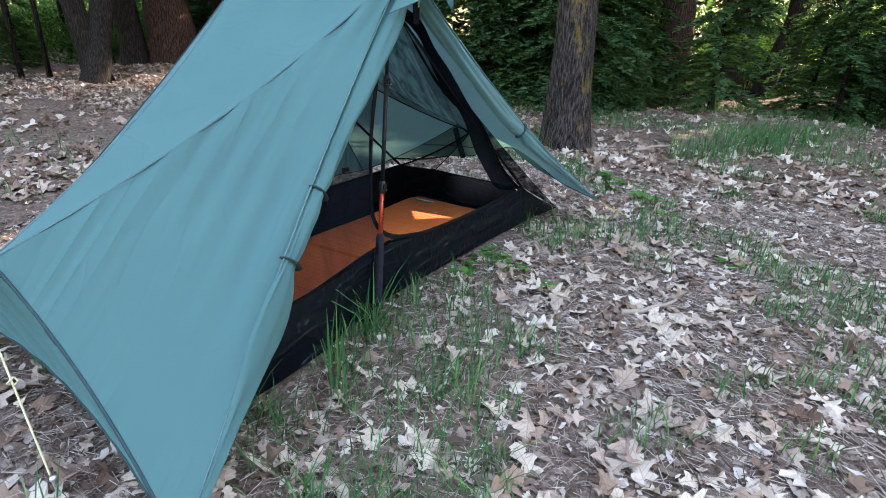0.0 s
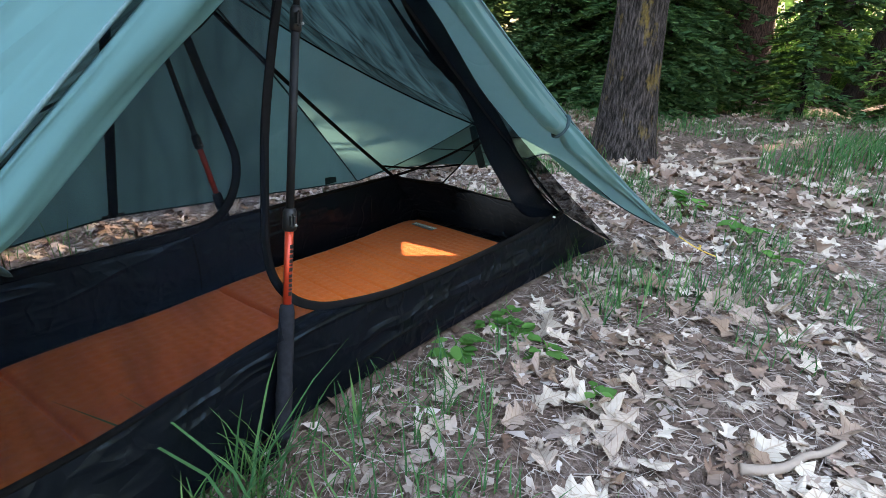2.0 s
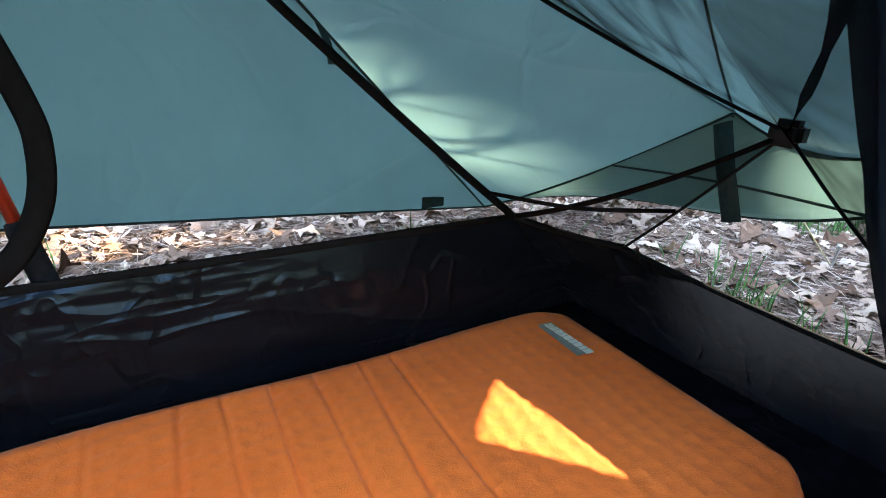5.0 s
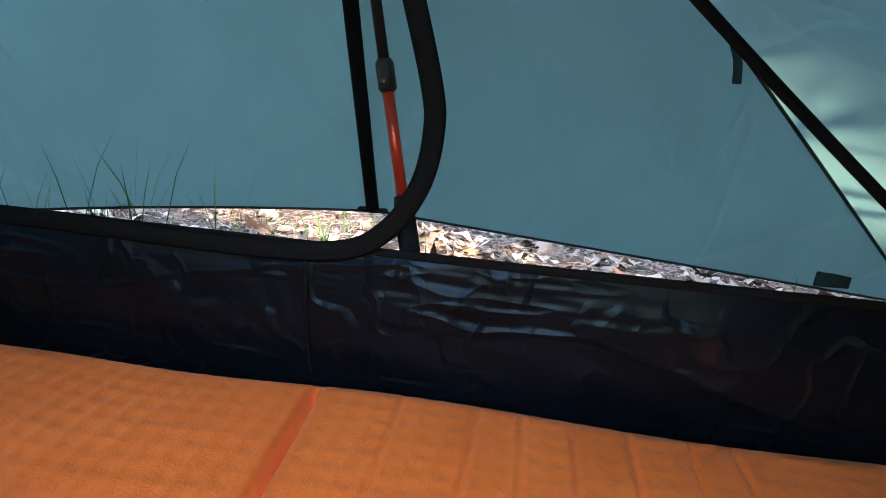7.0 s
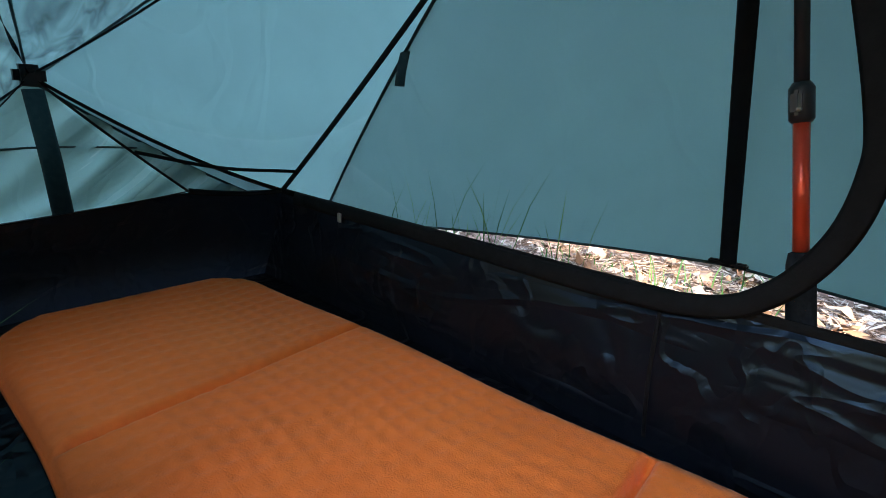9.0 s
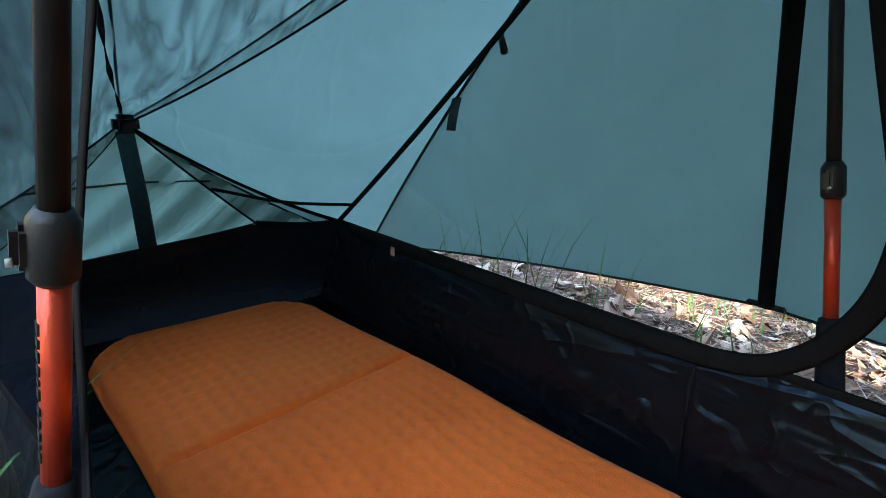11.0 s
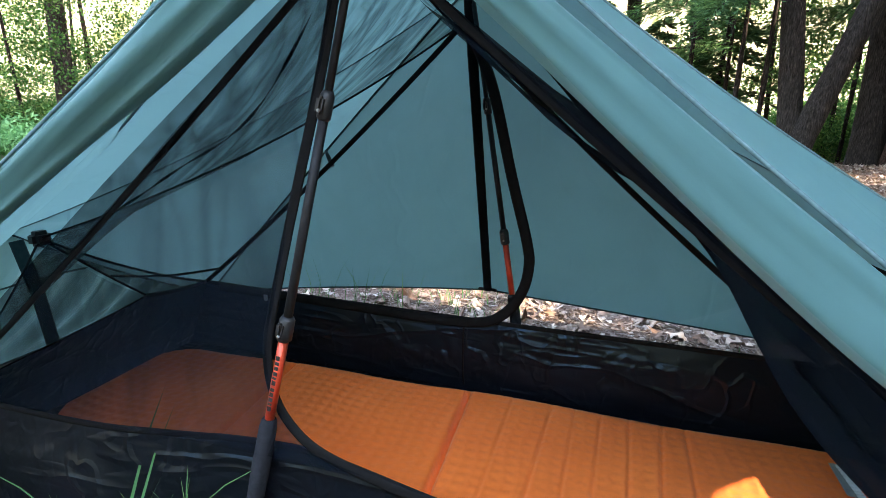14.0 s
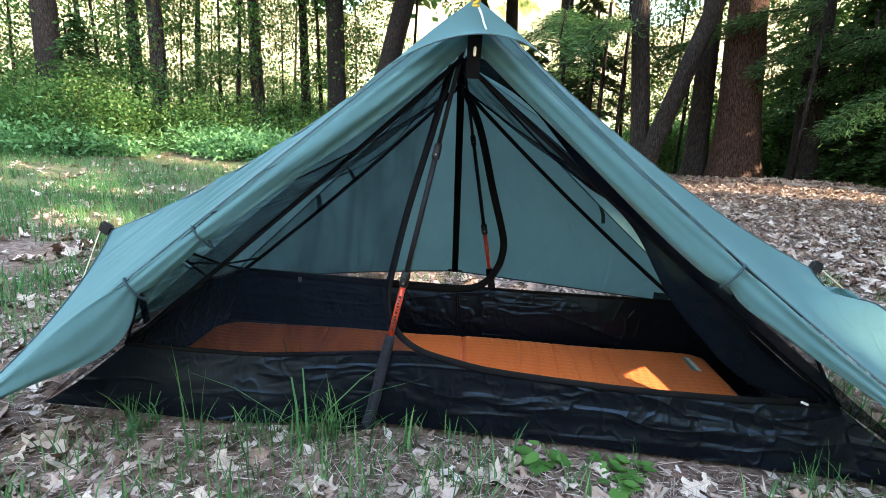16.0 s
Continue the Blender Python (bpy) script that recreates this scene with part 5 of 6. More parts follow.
protos = []
for seed, (h, rad) in enumerate(((3.2, 1.25), (2.4, 1.1), (4.2, 1.5))):
    tm, sm = conifer_meshes(h, rad, 300 + seed)
    x, y = ((7.2, 1.9), (8.0, -0.6), (9.5, 3.6))[seed]
    p = thing("young_evergreen", "dense dark green young evergreen at the clearing's edge", "evergreen tree", (x, y, gz(x, y)), "young evergreens")
    part("trunk", tm, p)
    part("sprays", sm, p)
    protos.append(p)
spots = []
for az, dist, s in ((55, 9.8, 0.75), (57, 10.5, 0.85), (61, 9.5, 0.85), (65, 10.5, 1.25), (69, 9.2, 0.95), (73, 10.5, 1.2), (74.5, 9.8, 0.9), (76, 11.5, 1.0),
                    (92, 11.5, 0.65), (94.5, 10.5, 0.7), (96.5, 12.5, 0.9), (99, 10.8, 0.6), (101, 9.8, 0.55), (104, 11, 0.62), (108, 10, 0.75), (114, 11, 0.9), (63, 8.9, 0.8), (71, 8.6, 0.85), (73.5, 9.0, 0.75), (66.5, 12, 1.1), (72, 13, 1.4), (73.5, 15, 1.4), (98, 15, 1.1)):
    x, y = at_azimuth(E0, az, dist)
    spots.append((x, y, s, az * 37 % 360))
for az, dist, s in ((35.5, 13.5, 0.9), (39.5, 13, 1.3), (34.5, 15.5, 0.95), (38, 16, 1.5), (10, 13, 1.2), (5, 14, 1.2), (-1, 15, 1.0), (-38.5, 13.2, 0.8), (-21, 16, 0.5), (36.8, 14, 1.2), (33.5, 16.5, 1.4), (28.7, 17, 1.3), (40.5, 17, 2.2), (36, 19, 2.3), (43, 15, 1.9), (31, 20, 2.0)):
    x, y = at_azimuth(E16, az, dist)
    spots.append((x, y, s, az * 53 % 360))
for k, s in enumerate(spots):
    spread(protos[k % 3], [s])

# boughs hanging into view from evergreens at the edge of the clearing
def bough_mesh(name, seed, length=2.6, count=3000):
    g = np.random.default_rng(seed)
    s = g.random(count)
    lat = g.normal(0, 0.28, count) * (1.1 - s * 0.6)
    pos = np.stack([length * s, lat, -0.35 * length * s * s + g.normal(0, 0.07, count) - 0.25 * np.abs(lat)], 1)
    ax = unit(np.stack([np.full(count, 0.7), np.sign(lat) * 0.7, -0.35 * np.ones(count)], 1) + g.normal(0, 0.3, (count, 3))) * 0.11 * (0.6 + 0.8 * g.random((count, 1)))
    sd = unit(np.cross(ax, g.normal(0, 0.4, (count, 3)) + np.array([0, 0, 1.0]))) * 0.011
    return quads(name, pos, ax, sd, CONIFER)


bm0, bm1 = bough_mesh("boughs", 71), bough_mesh("boughs", 72)
for k, (az, dist, z, turn) in enumerate(((12, 11, 2.9, 200), (14, 11, 2.9, 240), (11, 12, 2.2, 180), (30.0, 11.3, 3.0, 150), (33.5, 13.2, 2.9, 200), (37, 12.8, 3.2, 260), (36, 13.6, 2.3, 190),
                                         (38, 12.4, 2.7, 160), (41, 11.6, 3.2, 210), (8, 11.5, 3.1, 260), (39.5, 12.3, 1.9, 200), (20, 14, 3.0, 170))):
    x, y = at_azimuth(E16, az, dist)
    t = thing("evergreen_bough", "drooping evergreen bough with flat green sprays", "evergreen bough", (x, y, gz(x, y) + z), "boughs at the clearing's edge")
    part("sprays", bm0 if k % 2 else bm1, t).rotation_euler = (0, 0, radians(turn))
    part("branch", tube_mesh("branch", [(0, 0, -0.02), (1.2, 0, -0.1), (2.5, 0, -0.85)], [0.03, 0.02, 0.006], BARK_DARK, 6), t).rotation_euler = (0, 0, radians(turn))
    part("stem", tube_mesh("stem", [(0, 0, -z - 0.2), (0.02, 0.03, -z / 2), (0, 0, 0.4)], [0.05, 0.045, 0.03], BARK_DARK, 8), t)

# leafy bushes and ferns at the bright edge
bushes = []
for seed in range(3):
    x, y = at_azimuth(E16, -36 + 9 * seed, 14 + seed)
    b = thing("leafy_bush", "light green leafy bush in broken sunlight", "bush", (x, y, gz(x, y)), "bushes at the clearing's edge")
    part("leaves", bush_mesh("leaves", 1.3, 1.7, 4200, 0.09, BROAD, 500 + seed), b)
    part("stems", stems_mesh("stems", 1.2, 1.6, BARK_DARK, 20 + seed), b)
    bushes.append(b)
k = 0
for az in np.arange(-68.7, 33, 3.1):
    for dist, sc in ((16.0, 0.65), (21.0, 0.95), (29.0, 1.5)):
        if -9 < az < 10 and dist < 20 or az > 27 or dist > 25 and (k % 2 or az > 9):
            k += 1
            continue
        k += 1
        x, y = at_azimuth(E16, az + 1.3 * math.sin(k * 2.1), dist + 1.5 * math.sin(k * 5.3))
        spread(bushes[k % 3], [(x, y, sc * (0.8 + 0.35 * math.sin(k * 3.3) ** 2), k * 77 % 360)])
for az, dist, sc in ((-37.5, 12.8, 0.75), (-40, 12.2, 0.85), (-34.5, 14.0, 0.7), (-42.5, 12.8, 0.8)):
    x, y = at_azimuth(E16, az, dist)
    spread(bushes[int(dist) % 3], [(x, y, sc, az * 17)])
for az, dist, sc in ((83.5, 15.5, 0.6), (85.5, 18, 0.9), (87, 16, 0.6), (89, 17, 0.9)):
    x, y = at_azimuth(E0, az, dist)
    spread(bushes[int(dist) % 3], [(x, y, sc, az * 17)])
for az in (84, 87, 90, 94, 28, 32, 24):
    x, y = at_azimuth(E0, az, 24)
    spread(bushes[int(az) % 3], [(x, y, 1.7, az * 31)])


# saplings with hanging leaves between the far trunks
def sapling_crown(seed):
    g = np.random.default_rng(seed)
    n = 6500
    m = 28
    cen = np.stack([g.normal(0, 1.2, m), g.normal(0, 1.2, m), 1.6 + 5.0 * g.random(m)], 1)
    k = g.integers(0, m, n)
    pos = cen[k] + g.normal(0, 1, (n, 3)) * np.array([0.34, 0.34, 0.17])
    ax = unit(g.normal(0, 1, (n, 3)) + np.array([0, 0, -0.4])) * 0.085 * (0.6 + 0.8 * g.random((n, 1)))
    sd = unit(np.cross(ax, g.normal(0, 1, (n, 3)))) * 0.028
    return quads("crown", pos, ax, sd, BROAD)


sap = thing("sapling", "slim sapling with light green leaves", "tree", (*at_azimuth(E16, -27, 18), -0.02), "saplings in the bright woods")
part("trunk", trunk_mesh("trunk", 7.0, 0.06, BARK_DARK, (0.3, 0), 0.2, 8, 4.0, 16), sap)
part("crown", sapling_crown(900), sap)
for k, (az, dist) in enumerate(((-43, 17), (-48, 18), (-53, 16.5), (-58, 19), (-63, 17), (-50, 23), (-60, 24), (-36.5, 16.5), (-35, 21), (-30.5, 19), (-25.5, 16), (-21, 20), (-17, 17), (-13.5, 20), (-20, 25), (-28, 26), (-40, 24), (14.5, 15), (19, 18), (23.5, 17), (28, 19), (-8, 18), (11, 18))):
    x, y = at_azimuth(E16, az, dist)
    spread(sap, [(x, y, 0.8 + 0.4 * math.sin(k * 1.7) ** 2, k * 67 % 360)])


# low ferns: one patch is stuff
def fern_patch():
    g = np.random.default_rng(77)
    P, A, S = [], [], []
    for _ in range(420):
        az = g.uniform(-64, -19)
        dist = g.uniform(10.8, 16)
        tall = g.uniform(0.45, 1.2)
        x, y = at_azimuth(E16, az, dist)
        if noise.noise(Vector((x * 0.7, y * 0.7, 2.0))) < -0.15:
            continue
        n = 190
        off = g.normal(0, 1, (n, 3)) * np.array([0.3, 0.3, 0.2]) * tall
        off[:, 2] = np.abs(off[:, 2]) + 0.12 * tall
        ax = unit(g.normal(0, 0.6, (n, 3)) + off * np.array([2.0, 2.0, 0.3])) * 0.11 * (0.5 + g.random((n, 1)))
        P.append(np.array([x, y, gz(x, y)]) + off)
        A.append(ax)
        S.append(unit(np.cross(ax, g.normal(0, 0.4, (n, 3)) + np.array([0, 0, 1.0]))) * 0.026)
    return quads("ferns", np.concatenate(P), np.concatenate(A), np.concatenate(S), FERN)


tagged(new("ferns", fern_patch()), "bright green ferns and low plants under the trees", "ferns", kind="stuff")


# glowing ring painted as far woods behind everything
def build_backdrop():
    vs, fs, n = [], [], 120
    for k in range(n + 1):
        w = 2 * math.pi * k / n
        r = 46 + 2 * math.sin(5 * w)
        vs += [(r * math.cos(w), r * math.sin(w), -1.0), (r * math.cos(w), r * math.sin(w), 13 + 2.5 * math.sin(9 * w) + 1.5 * math.sin(23 * w))]
    for k in range(n):
        fs.append((2 * k, 2 * k + 2, 2 * k + 3, 2 * k + 1))
    # dim glow for dense woods on the sunny side, bright glow elsewhere
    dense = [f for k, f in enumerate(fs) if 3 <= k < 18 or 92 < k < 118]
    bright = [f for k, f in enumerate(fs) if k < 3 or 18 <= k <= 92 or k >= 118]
    tagged(new("backdrop_bright", mesh_of("backdrop_bright", vs, bright, FAR)), "glowing backdrop painted as sunlit woods far behind the clearing", "woods", kind="structure")
    tagged(new("backdrop_dense", mesh_of("backdrop_dense", vs, dense, FAR_DENSE)), "dimly glowing backdrop painted as dense dark woods far behind the clearing", "woods", kind="structure")


build_backdrop()


# ---- forest floor ----
HALF = [(0.0, 0.0), (0.06, 0.012), (0.12, 0.10), (0.17, 0.07), (0.26, 0.1), (0.34, 0.29), (0.42, 0.25), (0.48, 0.14), (0.56, 0.16), (0.65, 0.35), (0.73, 0.28), (0.77, 0.14), (0.83, 0.14), (0.9, 0.19), (0.94, 0.08), (1.0, 0.0)]


def leaf_points(size, curl, g, width=1.0):
    """Verts and faces of one lobed oak leaf, lying along x."""
    vs, fs = [], []
    twist = g.uniform(-1, 1)
    a, b, c = g.uniform(-1, 1), g.uniform(-1, 1), g.uniform(0, 6)
    n = len(HALF)
    jit = [g.uniform(0.75, 1.2) for _ in range(2 * n)]

    def put(u, v):
        z = curl * (0.22 * a * (u - 0.5) ** 2 * 2 + 0.5 * b * v * v * 3 + 0.06 * math.sin(9 * u + c) * (0.3 + abs(v) * 3) + 0.15 * twist * v * (u - 0.3)) + 0.02
        vs.append(((u - 0.5) * size, v * size * width, z * size))
    for u, _ in HALF:
        put(u, 0.0)
    for sgn in (1, -1):
        o = len(vs)
        for k, (u, v) in enumerate(HALF[1:-1]):
            put(u + 0.03 * (jit[k] - 1), sgn * v * jit[k + (n if sgn > 0 else 0)])
        for k in range(n - 1):
            left = o + k - 1 if k > 0 else 0
            right = o + k if k < n - 2 else n - 1
            q = [k, k + 1] + ([right] if right != k + 1 else []) + ([left] if left != k else [])
            if len(q) > 2:
                fs.append(q if sgn < 0 else q[::-1])
    return vs, fs


def inside_tent(x, y, margin=0.0):
    return -1.13 - margin < x < 1.18 + margin and front_foot(x) - 0.01 - margin < y < 0.345 + margin


def twig_list(name, spots, mat):
    vs, fs = [], []
    for p, d, l, r in spots:
        p, d = Vector(p), Vector(d).normalized()
        a = d.cross(Vector((0, 0, 1))).normalized() * r
        b = Vector((0, 0, r))
        o = len(vs)
        for e, s in ((p, 1.0), (p + d * l, 0.6)):
            vs += [e + a * s, e - a * s, e + b * 1.5 * s]
        fs += [(o, o + 1, o + 4, o + 3), (o + 1, o + 2, o + 5, o + 4), (o + 2, o, o + 3, o + 5), (o, o + 2, o + 1), (o + 3, o + 4, o + 5)]
    return mesh_of(name, vs, fs, mat, False)


def blades_mesh(name, roots, mat):
    """Grass blades: (x, y, z, height, width, lean angle, lean)."""
    vs, fs = [], []
    for x, y, z, h, w, a, lean in roots:
        o = len(vs)
        dx, dy = math.cos(a), math.sin(a)
        sx, sy = -dy * w, dx * w
        for s, k in ((0, 1.0), (0.4, 0.9), (0.75, 0.6)):
            ox = lean * h * s * s
            vs += [(x + dx * ox + sx * k, y + dy * ox + sy * k, z + h * (s - 0.25 * lean * s * s)), (x + dx * ox - sx * k, y + dy * ox - sy * k, z + h * (s - 0.25 * lean * s * s))]
        vs.append((x + dx * lean * h, y + dy * lean * h, z + h * (1 - 0.25 * lean)))
        fs += [(o, o + 1, o + 3, o + 2), (o + 2, o + 3, o + 5, o + 4), (o + 4, o + 5, o + 6)]
    return mesh_of(name, vs, fs, mat)


def weed(x, y, size, seed, label="low weed with bright green toothed leaves"):
    g = random.Random(seed)
    t = thing("weed", label, "plant", (x, y, gz(x, y)), "weeds beside the tent")
    vs, fs = [], []
    for k in range(g.randint(8, 12)):
        a = g.uniform(0, 6.28)
        l = size * g.uniform(0.5, 1.0)
        up = g.uniform(0.35, 0.9)
        root = Vector((0.25 * size * math.cos(a), 0.25 * size * math.sin(a), size * g.uniform(0.1, 0.6)))
        d = Vector((math.cos(a), math.sin(a), up - 0.5)).normalized()
        s = d.cross(Vector((0, 0, 1))).normalized()
        o = len(vs)
        for u, w in ((0, 0.03), (0.25, 0.26), (0.5, 0.32), (0.75, 0.2), (1, 0.0)):
            c = root + d * l * u + Vector((0, 0, -0.18 * l * u * u))
            vs += [c + s * w * l + Vector((0, 0, 0.06 * l)), c, c - s * w * l + Vector((0, 0, 0.06 * l))]
        for q in range(4):
            b = o + 3 * q
            fs += [(b, b + 1, b + 4, b + 3), (b + 1, b + 2, b + 5, b + 4)]
    part("leaves", mesh_of("leaves", vs, fs, WEED), t)
    part("stem", tube_mesh("stem", [(0, 0, -0.01), (0.01, 0, size * 0.4), (0, 0.01, size * 0.7)], 0.0025, WEED, 5), t)


def tuft(x, y, n, h, w, seed, spreadr=0.05, lean=0.5, label="tuft of green grass"):
    g = random.Random(seed)
    roots = []
    for _ in range(int(1.5 * n)):
        a, r = g.uniform(0, 6.28), spreadr * math.sqrt(g.random())
        roots.append((r * math.cos(a), r * math.sin(a), -0.01, h * g.uniform(0.45, 1.0), w * g.uniform(0.4, 0.9), g.uniform(0, 6.28), lean * g.uniform(0.3, 1.5)))
    tagged(new("grass_tuft", blades_mesh("grass_tuft", roots, GRASS)), label, "grass", "grass tufts").location = (x, y, gz(x, y))


# tufts by the tent
# in front of the door, towards the open end
for spec in ((-0.37, -0.47, 30, 0.2, 0.0028, 1, 0.05, 0.7),
             (-0.42, -0.52, 9, 0.32, 0.0042, 40, 0.05, 0.75),
             (-0.44, -0.46, 16, 0.13, 0.003, 2, 0.05, 0.7),
             (-0.705, -0.59, 3, 0.46, 0.0062, 3, 0.02, 0.12),
             (-0.69, -0.6, 4, 0.24, 0.0045, 41, 0.03, 0.3),
             (-0.93, -0.5, 26, 0.17, 0.0035, 4, 0.08, 0.8),
             (-0.58, -0.50, 16, 0.15, 0.0028, 5, 0.07, 0.7),
             (-0.13, -0.475, 2, 0.2, 0.006, 6, 0.012, 0.2),
             (-0.95, -0.62, 40, 0.16, 0.003, 7, 0.12, 0.7),
             (-1.05, -0.9, 40, 0.16, 0.003, 8, 0.13, 0.7)):
    tuft(*spec)
# along the front
for spec in ((-0.5, -0.85, 30, 0.14, 0.003, 9, 0.12, 0.8),
             (-0.2, -1.0, 26, 0.15, 0.003, 10, 0.1, 0.8),
             (0.3, -0.62, 14, 0.13, 0.0028, 11, 0.06, 0.8),
             (0.75, -0.75, 22, 0.18, 0.0045, 12, 0.09, 0.8),
             (0.95, -0.85, 16, 0.2, 0.0045, 13, 0.1, 0.7),
             (0.85, -1.2, 30, 0.15, 0.003, 14, 0.12, 0.8),
             (1.5, -1.4, 30, 0.16, 0.003, 15, 0.12, 0.8),
             (-0.85, -1.15, 30, 0.15, 0.003, 16, 0.12, 0.8)):
    tuft(*spec)
# farther round the tent
for spec in ((0.05, -0.6, 12, 0.12, 0.0028, 17, 0.06, 0.8),
             (0.5, -0.48, 6, 0.14, 0.0013, 18, 0.03, 0.25),
             (0.95, -0.5, 7, 0.22, 0.0013, 19, 0.05, 0.3),
             (1.12, -0.6, 3, 0.2, 0.007, 42, 0.02, 0.45),
             (0.84, -0.72, 4, 0.18, 0.006, 43, 0.03, 0.6),
             (-1.5, -0.5, 50, 0.17, 0.003, 20, 0.18, 0.7),
             (-1.75, -0.1, 50, 0.16, 0.003, 21, 0.2, 0.7),
             (3.9, -1.0, 90, 0.4, 0.005, 22, 0.3, 0.5),
             (4.5, -1.35, 110, 0.5, 0.006, 23, 0.4, 0.5),
             (5.3, -1.7, 60, 0.4, 0.006, 24, 0.3, 0.5)):
    tuft(*spec)
# tall grass growing up against the back of the fly
for spec in ((-0.60, 0.52, 9, 0.42, 0.0024, 30, 0.07, 0.22), (-0.74, 0.52, 8, 0.34, 0.0022, 31, 0.06, 0.22), (-0.5, 0.54, 8, 0.46, 0.0026, 32, 0.06, 0.25), (-0.3, 0.56, 5, 0.36, 0.0024, 33, 0.05, 0.25), (-0.66, 0.5, 6, 0.24, 0.0022, 34, 0.1, 0.35)):
    tuft(*spec)
for k, (x, y, s) in enumerate(((0.25, -0.475, 0.075), (0.43, -0.47, 0.05), (0.5, -0.5, 0.055), (0.43, -0.57, 0.06), (0.40, -0.68, 0.07), (0.31, -0.86, 0.065), (0.47, -0.53, 0.045), (2.0, -0.9, 0.11), (2.3, -0.6, 0.12), (1.7, -1.1, 0.09), (2.6, 0.6, 0.12), (1.1, -1.5, 0.07))):
    weed(x, y, s, 50 + k)


def scatter():
    g = random.Random(4)
    vs, fs = [], []
    near = 0
    singles = []
    for k in range(23500):
        if k < 9000:
            x, y = g.uniform(-2.6, 3.2), g.uniform(-3.2, 2.4)
        else:
            r = 3 + 11 * g.random() ** 1.4
            a = g.uniform(-0.9, 3.4) if k < 18500 else g.uniform(3.4, 5.4)
            x, y = r * math.cos(a), r * math.sin(a) - 0.8
        if inside_tent(x, y, 0.07) or noise.noise(Vector((x * 0.9, y * 0.9, 3))) < -0.28 and g.random() < 0.75:
            continue
        if x < -1.6 and y > -0.5 and g.random() < 0.2:
            continue
        rim = math.hypot((x - 0.3) / 2.9, (y + 0.4) / 2.8)
        if k < 9000 and rim > 0.72 and g.random() < (rim - 0.72) / 0.3:
            continue
        big = g.random()
        far = k >= 9000
        size = 0.03 + 0.04 * big if g.random() < 0.5 else 0.06 + 0.085 * big ** 1.4
        if far:
            size = 0.09 + 0.09 * big
        m = Matrix.Translation((x, y, gz(x, y) + 0.004 + 0.016 * g.random())) @ Euler((g.gauss(0, 0.28), g.gauss(0, 0.28), g.uniform(0, 6.28))).to_matrix().to_4x4()
        if near < 290 and size > 0.085 and -0.9 < x < 1.5 and -1.75 < y < -0.42:
            near += 1
            singles.append((m, size, g.randint(0, 11)))
            continue
        lv, lf = leaf_points(size, 1.5, g, g.uniform(0.75, 1.1))
        o = len(vs)
        vs += [m @ Vector(p) for p in lv]
        fs += [[q + o for q in f] for f in lf]
    for _ in range(9000):
        x, y = g.uniform(1.6, 9.0), g.uniform(0.9, 9.5)
        size = 0.06 + 0.07 * g.random()
        m = Matrix.Translation((x, y, gz(x, y) + 0.006 + 0.016 * g.random())) @ Euler((g.gauss(0, 0.3), g.gauss(0, 0.3), g.uniform(0, 6.28))).to_matrix().to_4x4()
        lv, lf = leaf_points(size, 1.5, g, g.uniform(0.75, 1.1))
        o = len(vs)
        vs += [m @ Vector(p) for p in lv]
        fs += [[q + o for q in f] for f in lf]
    tagged(new("leaf_litter", mesh_of("leaf_litter", vs, fs, LEAF, False)), "pale dry oak leaves strewn over the ground", "fallen leaves", kind="stuff")
    # broken bits of leaf
    vs, fs = [], []
    for k in range(30000):
        if k < 21000:
            x, y = g.uniform(-2.4, 2.8), g.uniform(-2.8, 1.8)
        else:
            x, y = g.uniform(-5, 8), g.uniform(-4, 7)
        if inside_tent(x, y):
            continue
        n, size, a0 = g.randint(4, 7), 0.005 + 0.016 * g.random() ** 1.6, g.uniform(0, 6.28)
        m = Matrix.Translation((x, y, gz(x, y) + 0.003 + 0.01 * g.random())) @ Euler((g.gauss(0, 0.3), g.gauss(0, 0.3), a0)).to_matrix().to_4x4()
        o = len(vs)
        vs.append(m @ Vector((0, 0, size * g.uniform(-0.2, 0.35))))
        for q in range(n):
            r = size * g.uniform(0.3, 1.15)
            vs.append(m @ Vector((r * 1.7 * math.cos(6.283 * q / n), r * math.sin(6.283 * q / n), size * g.gauss(0, 0.12))))
        fs += [(o, o + 1 + q, o + 1 + (q + 1) % n) for q in range(n)]
    tagged(new("leaf_bits", mesh_of("leaf_bits", vs, fs, BITS, False)), "crumbled bits of dry leaf on the soil", "leaf litter", kind="stuff")
    # needles and bits of twig
    spots = []
    for k in range(72000):
        if k < 60000:
            x, y = g.uniform(-1.9, 2.4), g.uniform(-2.3, 1.4)
        else:
            x, y = g.uniform(-5, 7), g.uniform(-4, 6)
        if inside_tent(x, y):
            continue
        a = g.uniform(0, 6.28)
        if inside_tent(x + 0.09 * math.cos(a), y + 0.09 * math.sin(a)):
            continue
        spots.append(((x, y, gz(x, y) + 0.003 + 0.008 * g.random()), (math.cos(a), math.sin(a), g.gauss(0, 0.15)), g.uniform(0.02, 0.08), g.uniform(0.0006, 0.0016)))
    tagged(new("needle_litter", twig_list("needle_litter", spots, NEEDLE)), "dry needles and bits of twig on the soil", "needles", kind="stuff")
    # sparse grass everywhere, thick on the open side
    roots = []
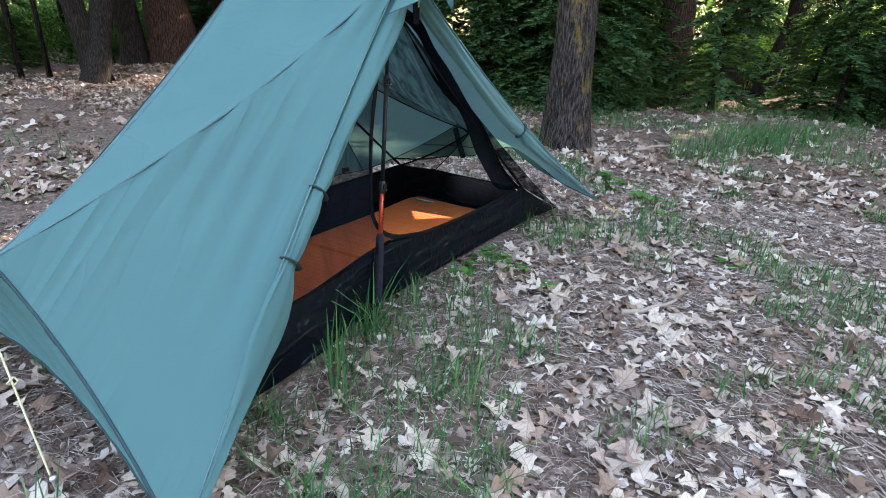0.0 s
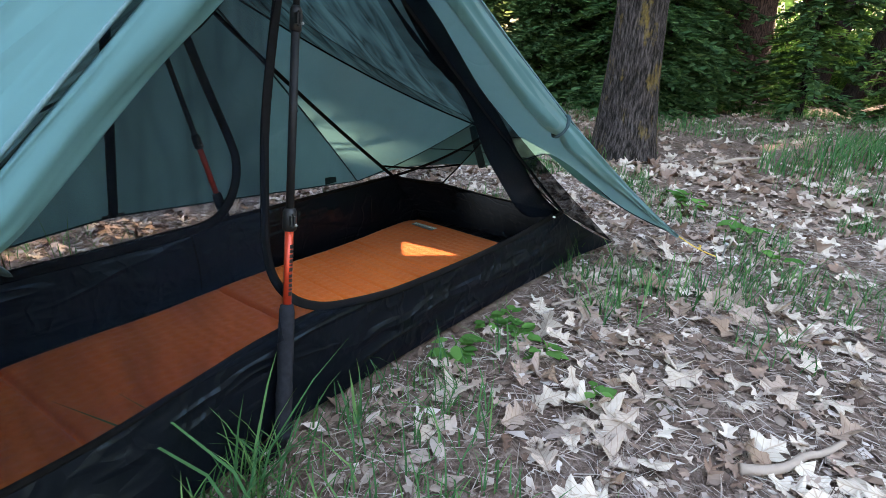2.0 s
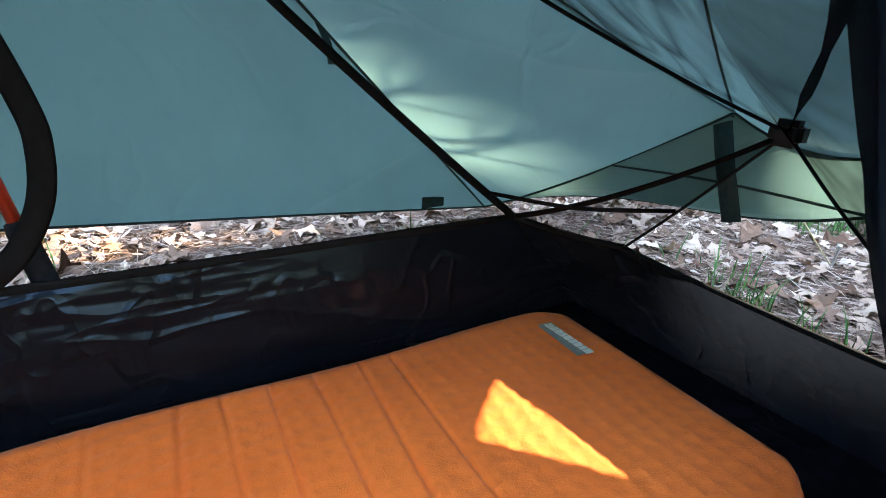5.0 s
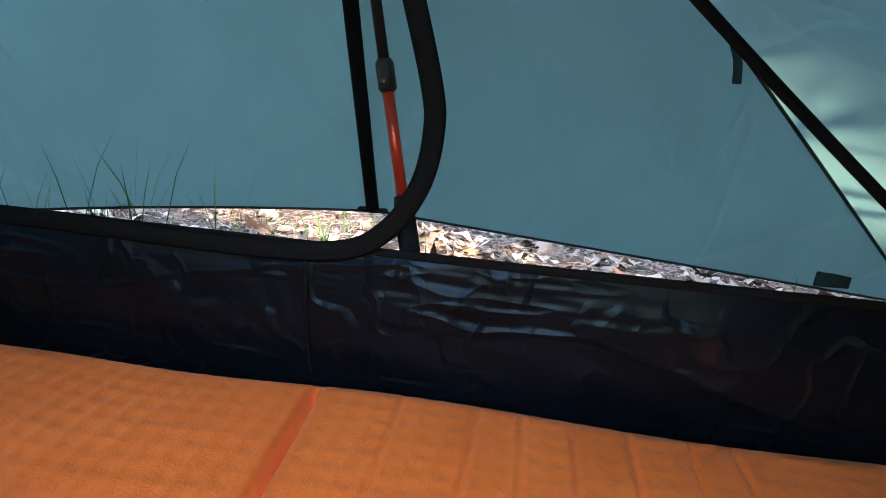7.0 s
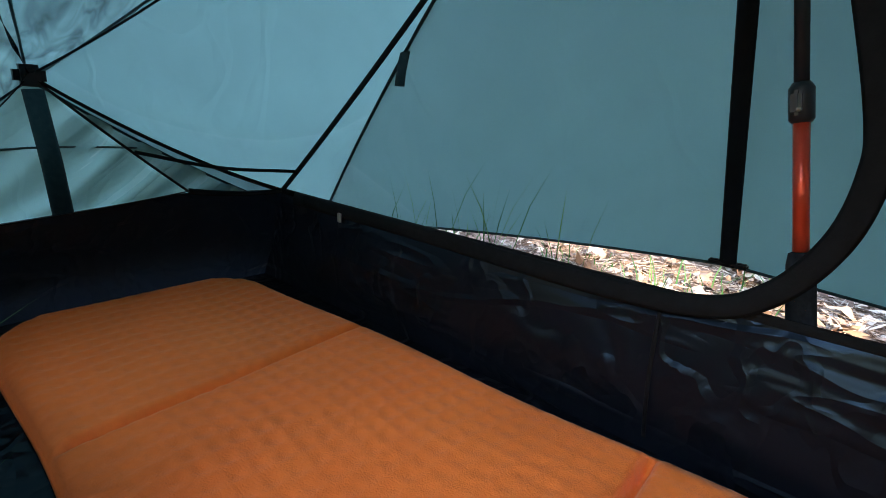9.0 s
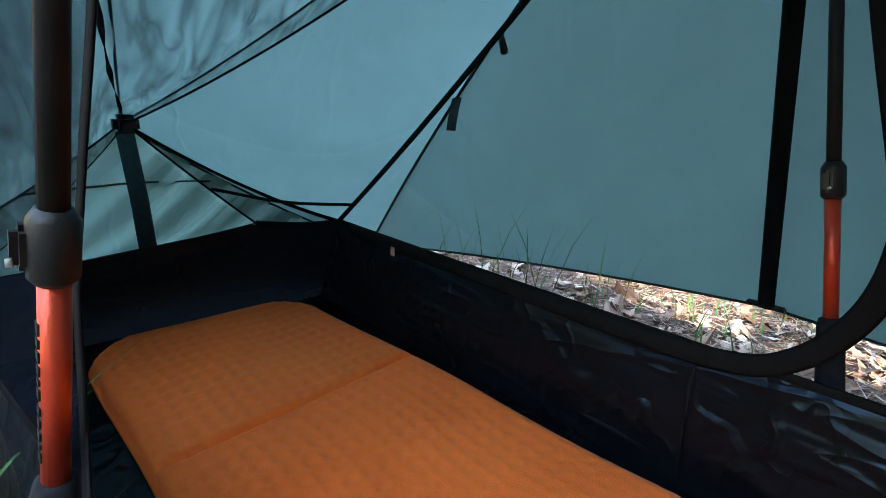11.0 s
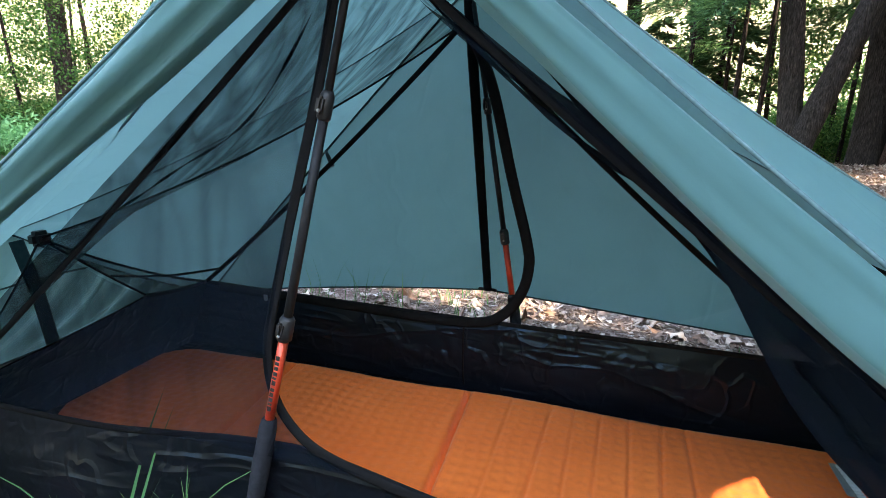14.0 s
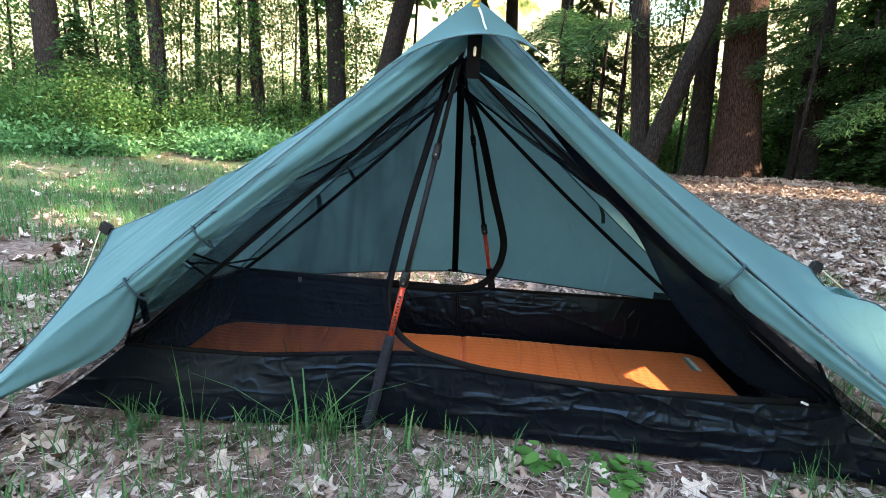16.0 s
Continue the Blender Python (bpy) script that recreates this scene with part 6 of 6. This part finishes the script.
    for k in range(137000):
        if k >= 121000:
            x, y = g.uniform(3.2, 10), g.uniform(-2.6, 2.2)
            if noise.noise(Vector((x * 0.8, y * 0.8, 4))) < 0.0:
                continue
            h = 0.04 + 0.16 * g.random() ** 1.5
        elif k >= 101000:
            x, y = g.uniform(-6, -1.45), g.uniform(-0.6, 4.5)
            if noise.noise(Vector((x * 0.9, y * 0.9, 7))) < -0.08:
                continue
            h = 0.04 + 0.15 * g.random() ** 1.5
        elif k < 56000:
            x, y = g.uniform(-2.3, 3.0), g.uniform(-2.6, 2.2)
            if noise.noise(Vector((x * 1.3, y * 1.3, 9))) + 0.6 * noise.noise(Vector((x * 4.1, y * 4.1, 2))) < 0.2 - 0.5 * math.exp(-((x + 0.35) ** 2 + (y + 0.75) ** 2) / 0.3):
                continue
            h = 0.03 + 0.11 * g.random() ** 1.8
        else:
            x, y = g.uniform(-11, 0.5), g.uniform(1.2, 11)
            if x > -0.9 and y < 2 or noise.noise(Vector((x * 0.6, y * 0.6, 5))) + 0.6 * noise.noise(Vector((x * 2.1, y * 2.1, 8))) < -0.22:
                continue
            h = g.uniform(0.05, 0.19)
        if inside_tent(x, y) or y > 0.3 and abs(x) < 2 and g.random() < 0.85:
            continue
        roots.append((x, y, gz(x, y) - 0.005, h, 0.0012 + 0.009 * h, g.uniform(0, 6.28), g.uniform(0.1, 0.9)))
    tagged(new("grass", blades_mesh("grass", roots, GRASS)), "thin green grass growing through the leaf litter", "grass", kind="stuff")
    # the larger leaves in front of the tent, one by one
    shapes = []
    for k in range(12):
        lv, lf = leaf_points(1.0, 1.5, g, g.uniform(0.8, 1.1))
        shapes.append(mesh_of("oak_leaf", lv, lf, LEAF_ONE, False))
    for m, size, s in singles:
        ob = part("oak_leaf", shapes[s], ground)
        ob.matrix_basis = m @ Matrix.Scale(size, 4)


# dead sticks and odd pieces on the ground
def stick(a, b, r, label, seed):
    g = random.Random(seed)
    a, b = Vector(a), Vector(b)
    pts = [a.lerp(b, k / 5) + Vector((g.gauss(0, 0.006), g.gauss(0, 0.006), g.gauss(0, 0.003))) - a for k in range(6)]
    ob = new("stick", tube_mesh("stick", curve_points(pts, 12), [r * (1 - 0.5 * k / 12) for k in range(13)], WOOD, 7))
    ob.location = a
    tagged(ob, label, "stick", "sticks on the ground")


stick((0.27, -1.2, 0.005), (0.5, -1.36, 0.01), 0.013, "flat pale piece of dead wood among leaves", 1)
stick((0.66, -0.56, 0.004), (0.98, -0.67, 0.008), 0.006, "thin dead twig on the soil", 2)
stick((0.7, -0.62, 0.004), (0.86, -0.64, 0.008), 0.005, "short dead twig on the soil", 3)
stick((0.55, -0.72, 0.004), (0.8, -0.6, 0.008), 0.0045, "thin dead twig on the soil", 4)
stick((3.6, -0.45, 0.03), (4.0, -0.75, 0.06), 0.018, "bent reddish branch near the oak", 5)
stick((0.9, -0.47, 0.004), (1.15, -0.66, 0.01), 0.007, "dead twig near the tent corner", 6)
stick((5.2, 7.6, 0.25), (6.6, 7.3, 0.28), 0.05, "dead bough lying on the mound", 7)
stick((4.2, 8.6, 0.12), (5.4, 8.2, 0.3), 0.06, "dead bough lying at the foot of the massive trunk", 8)
scatter()
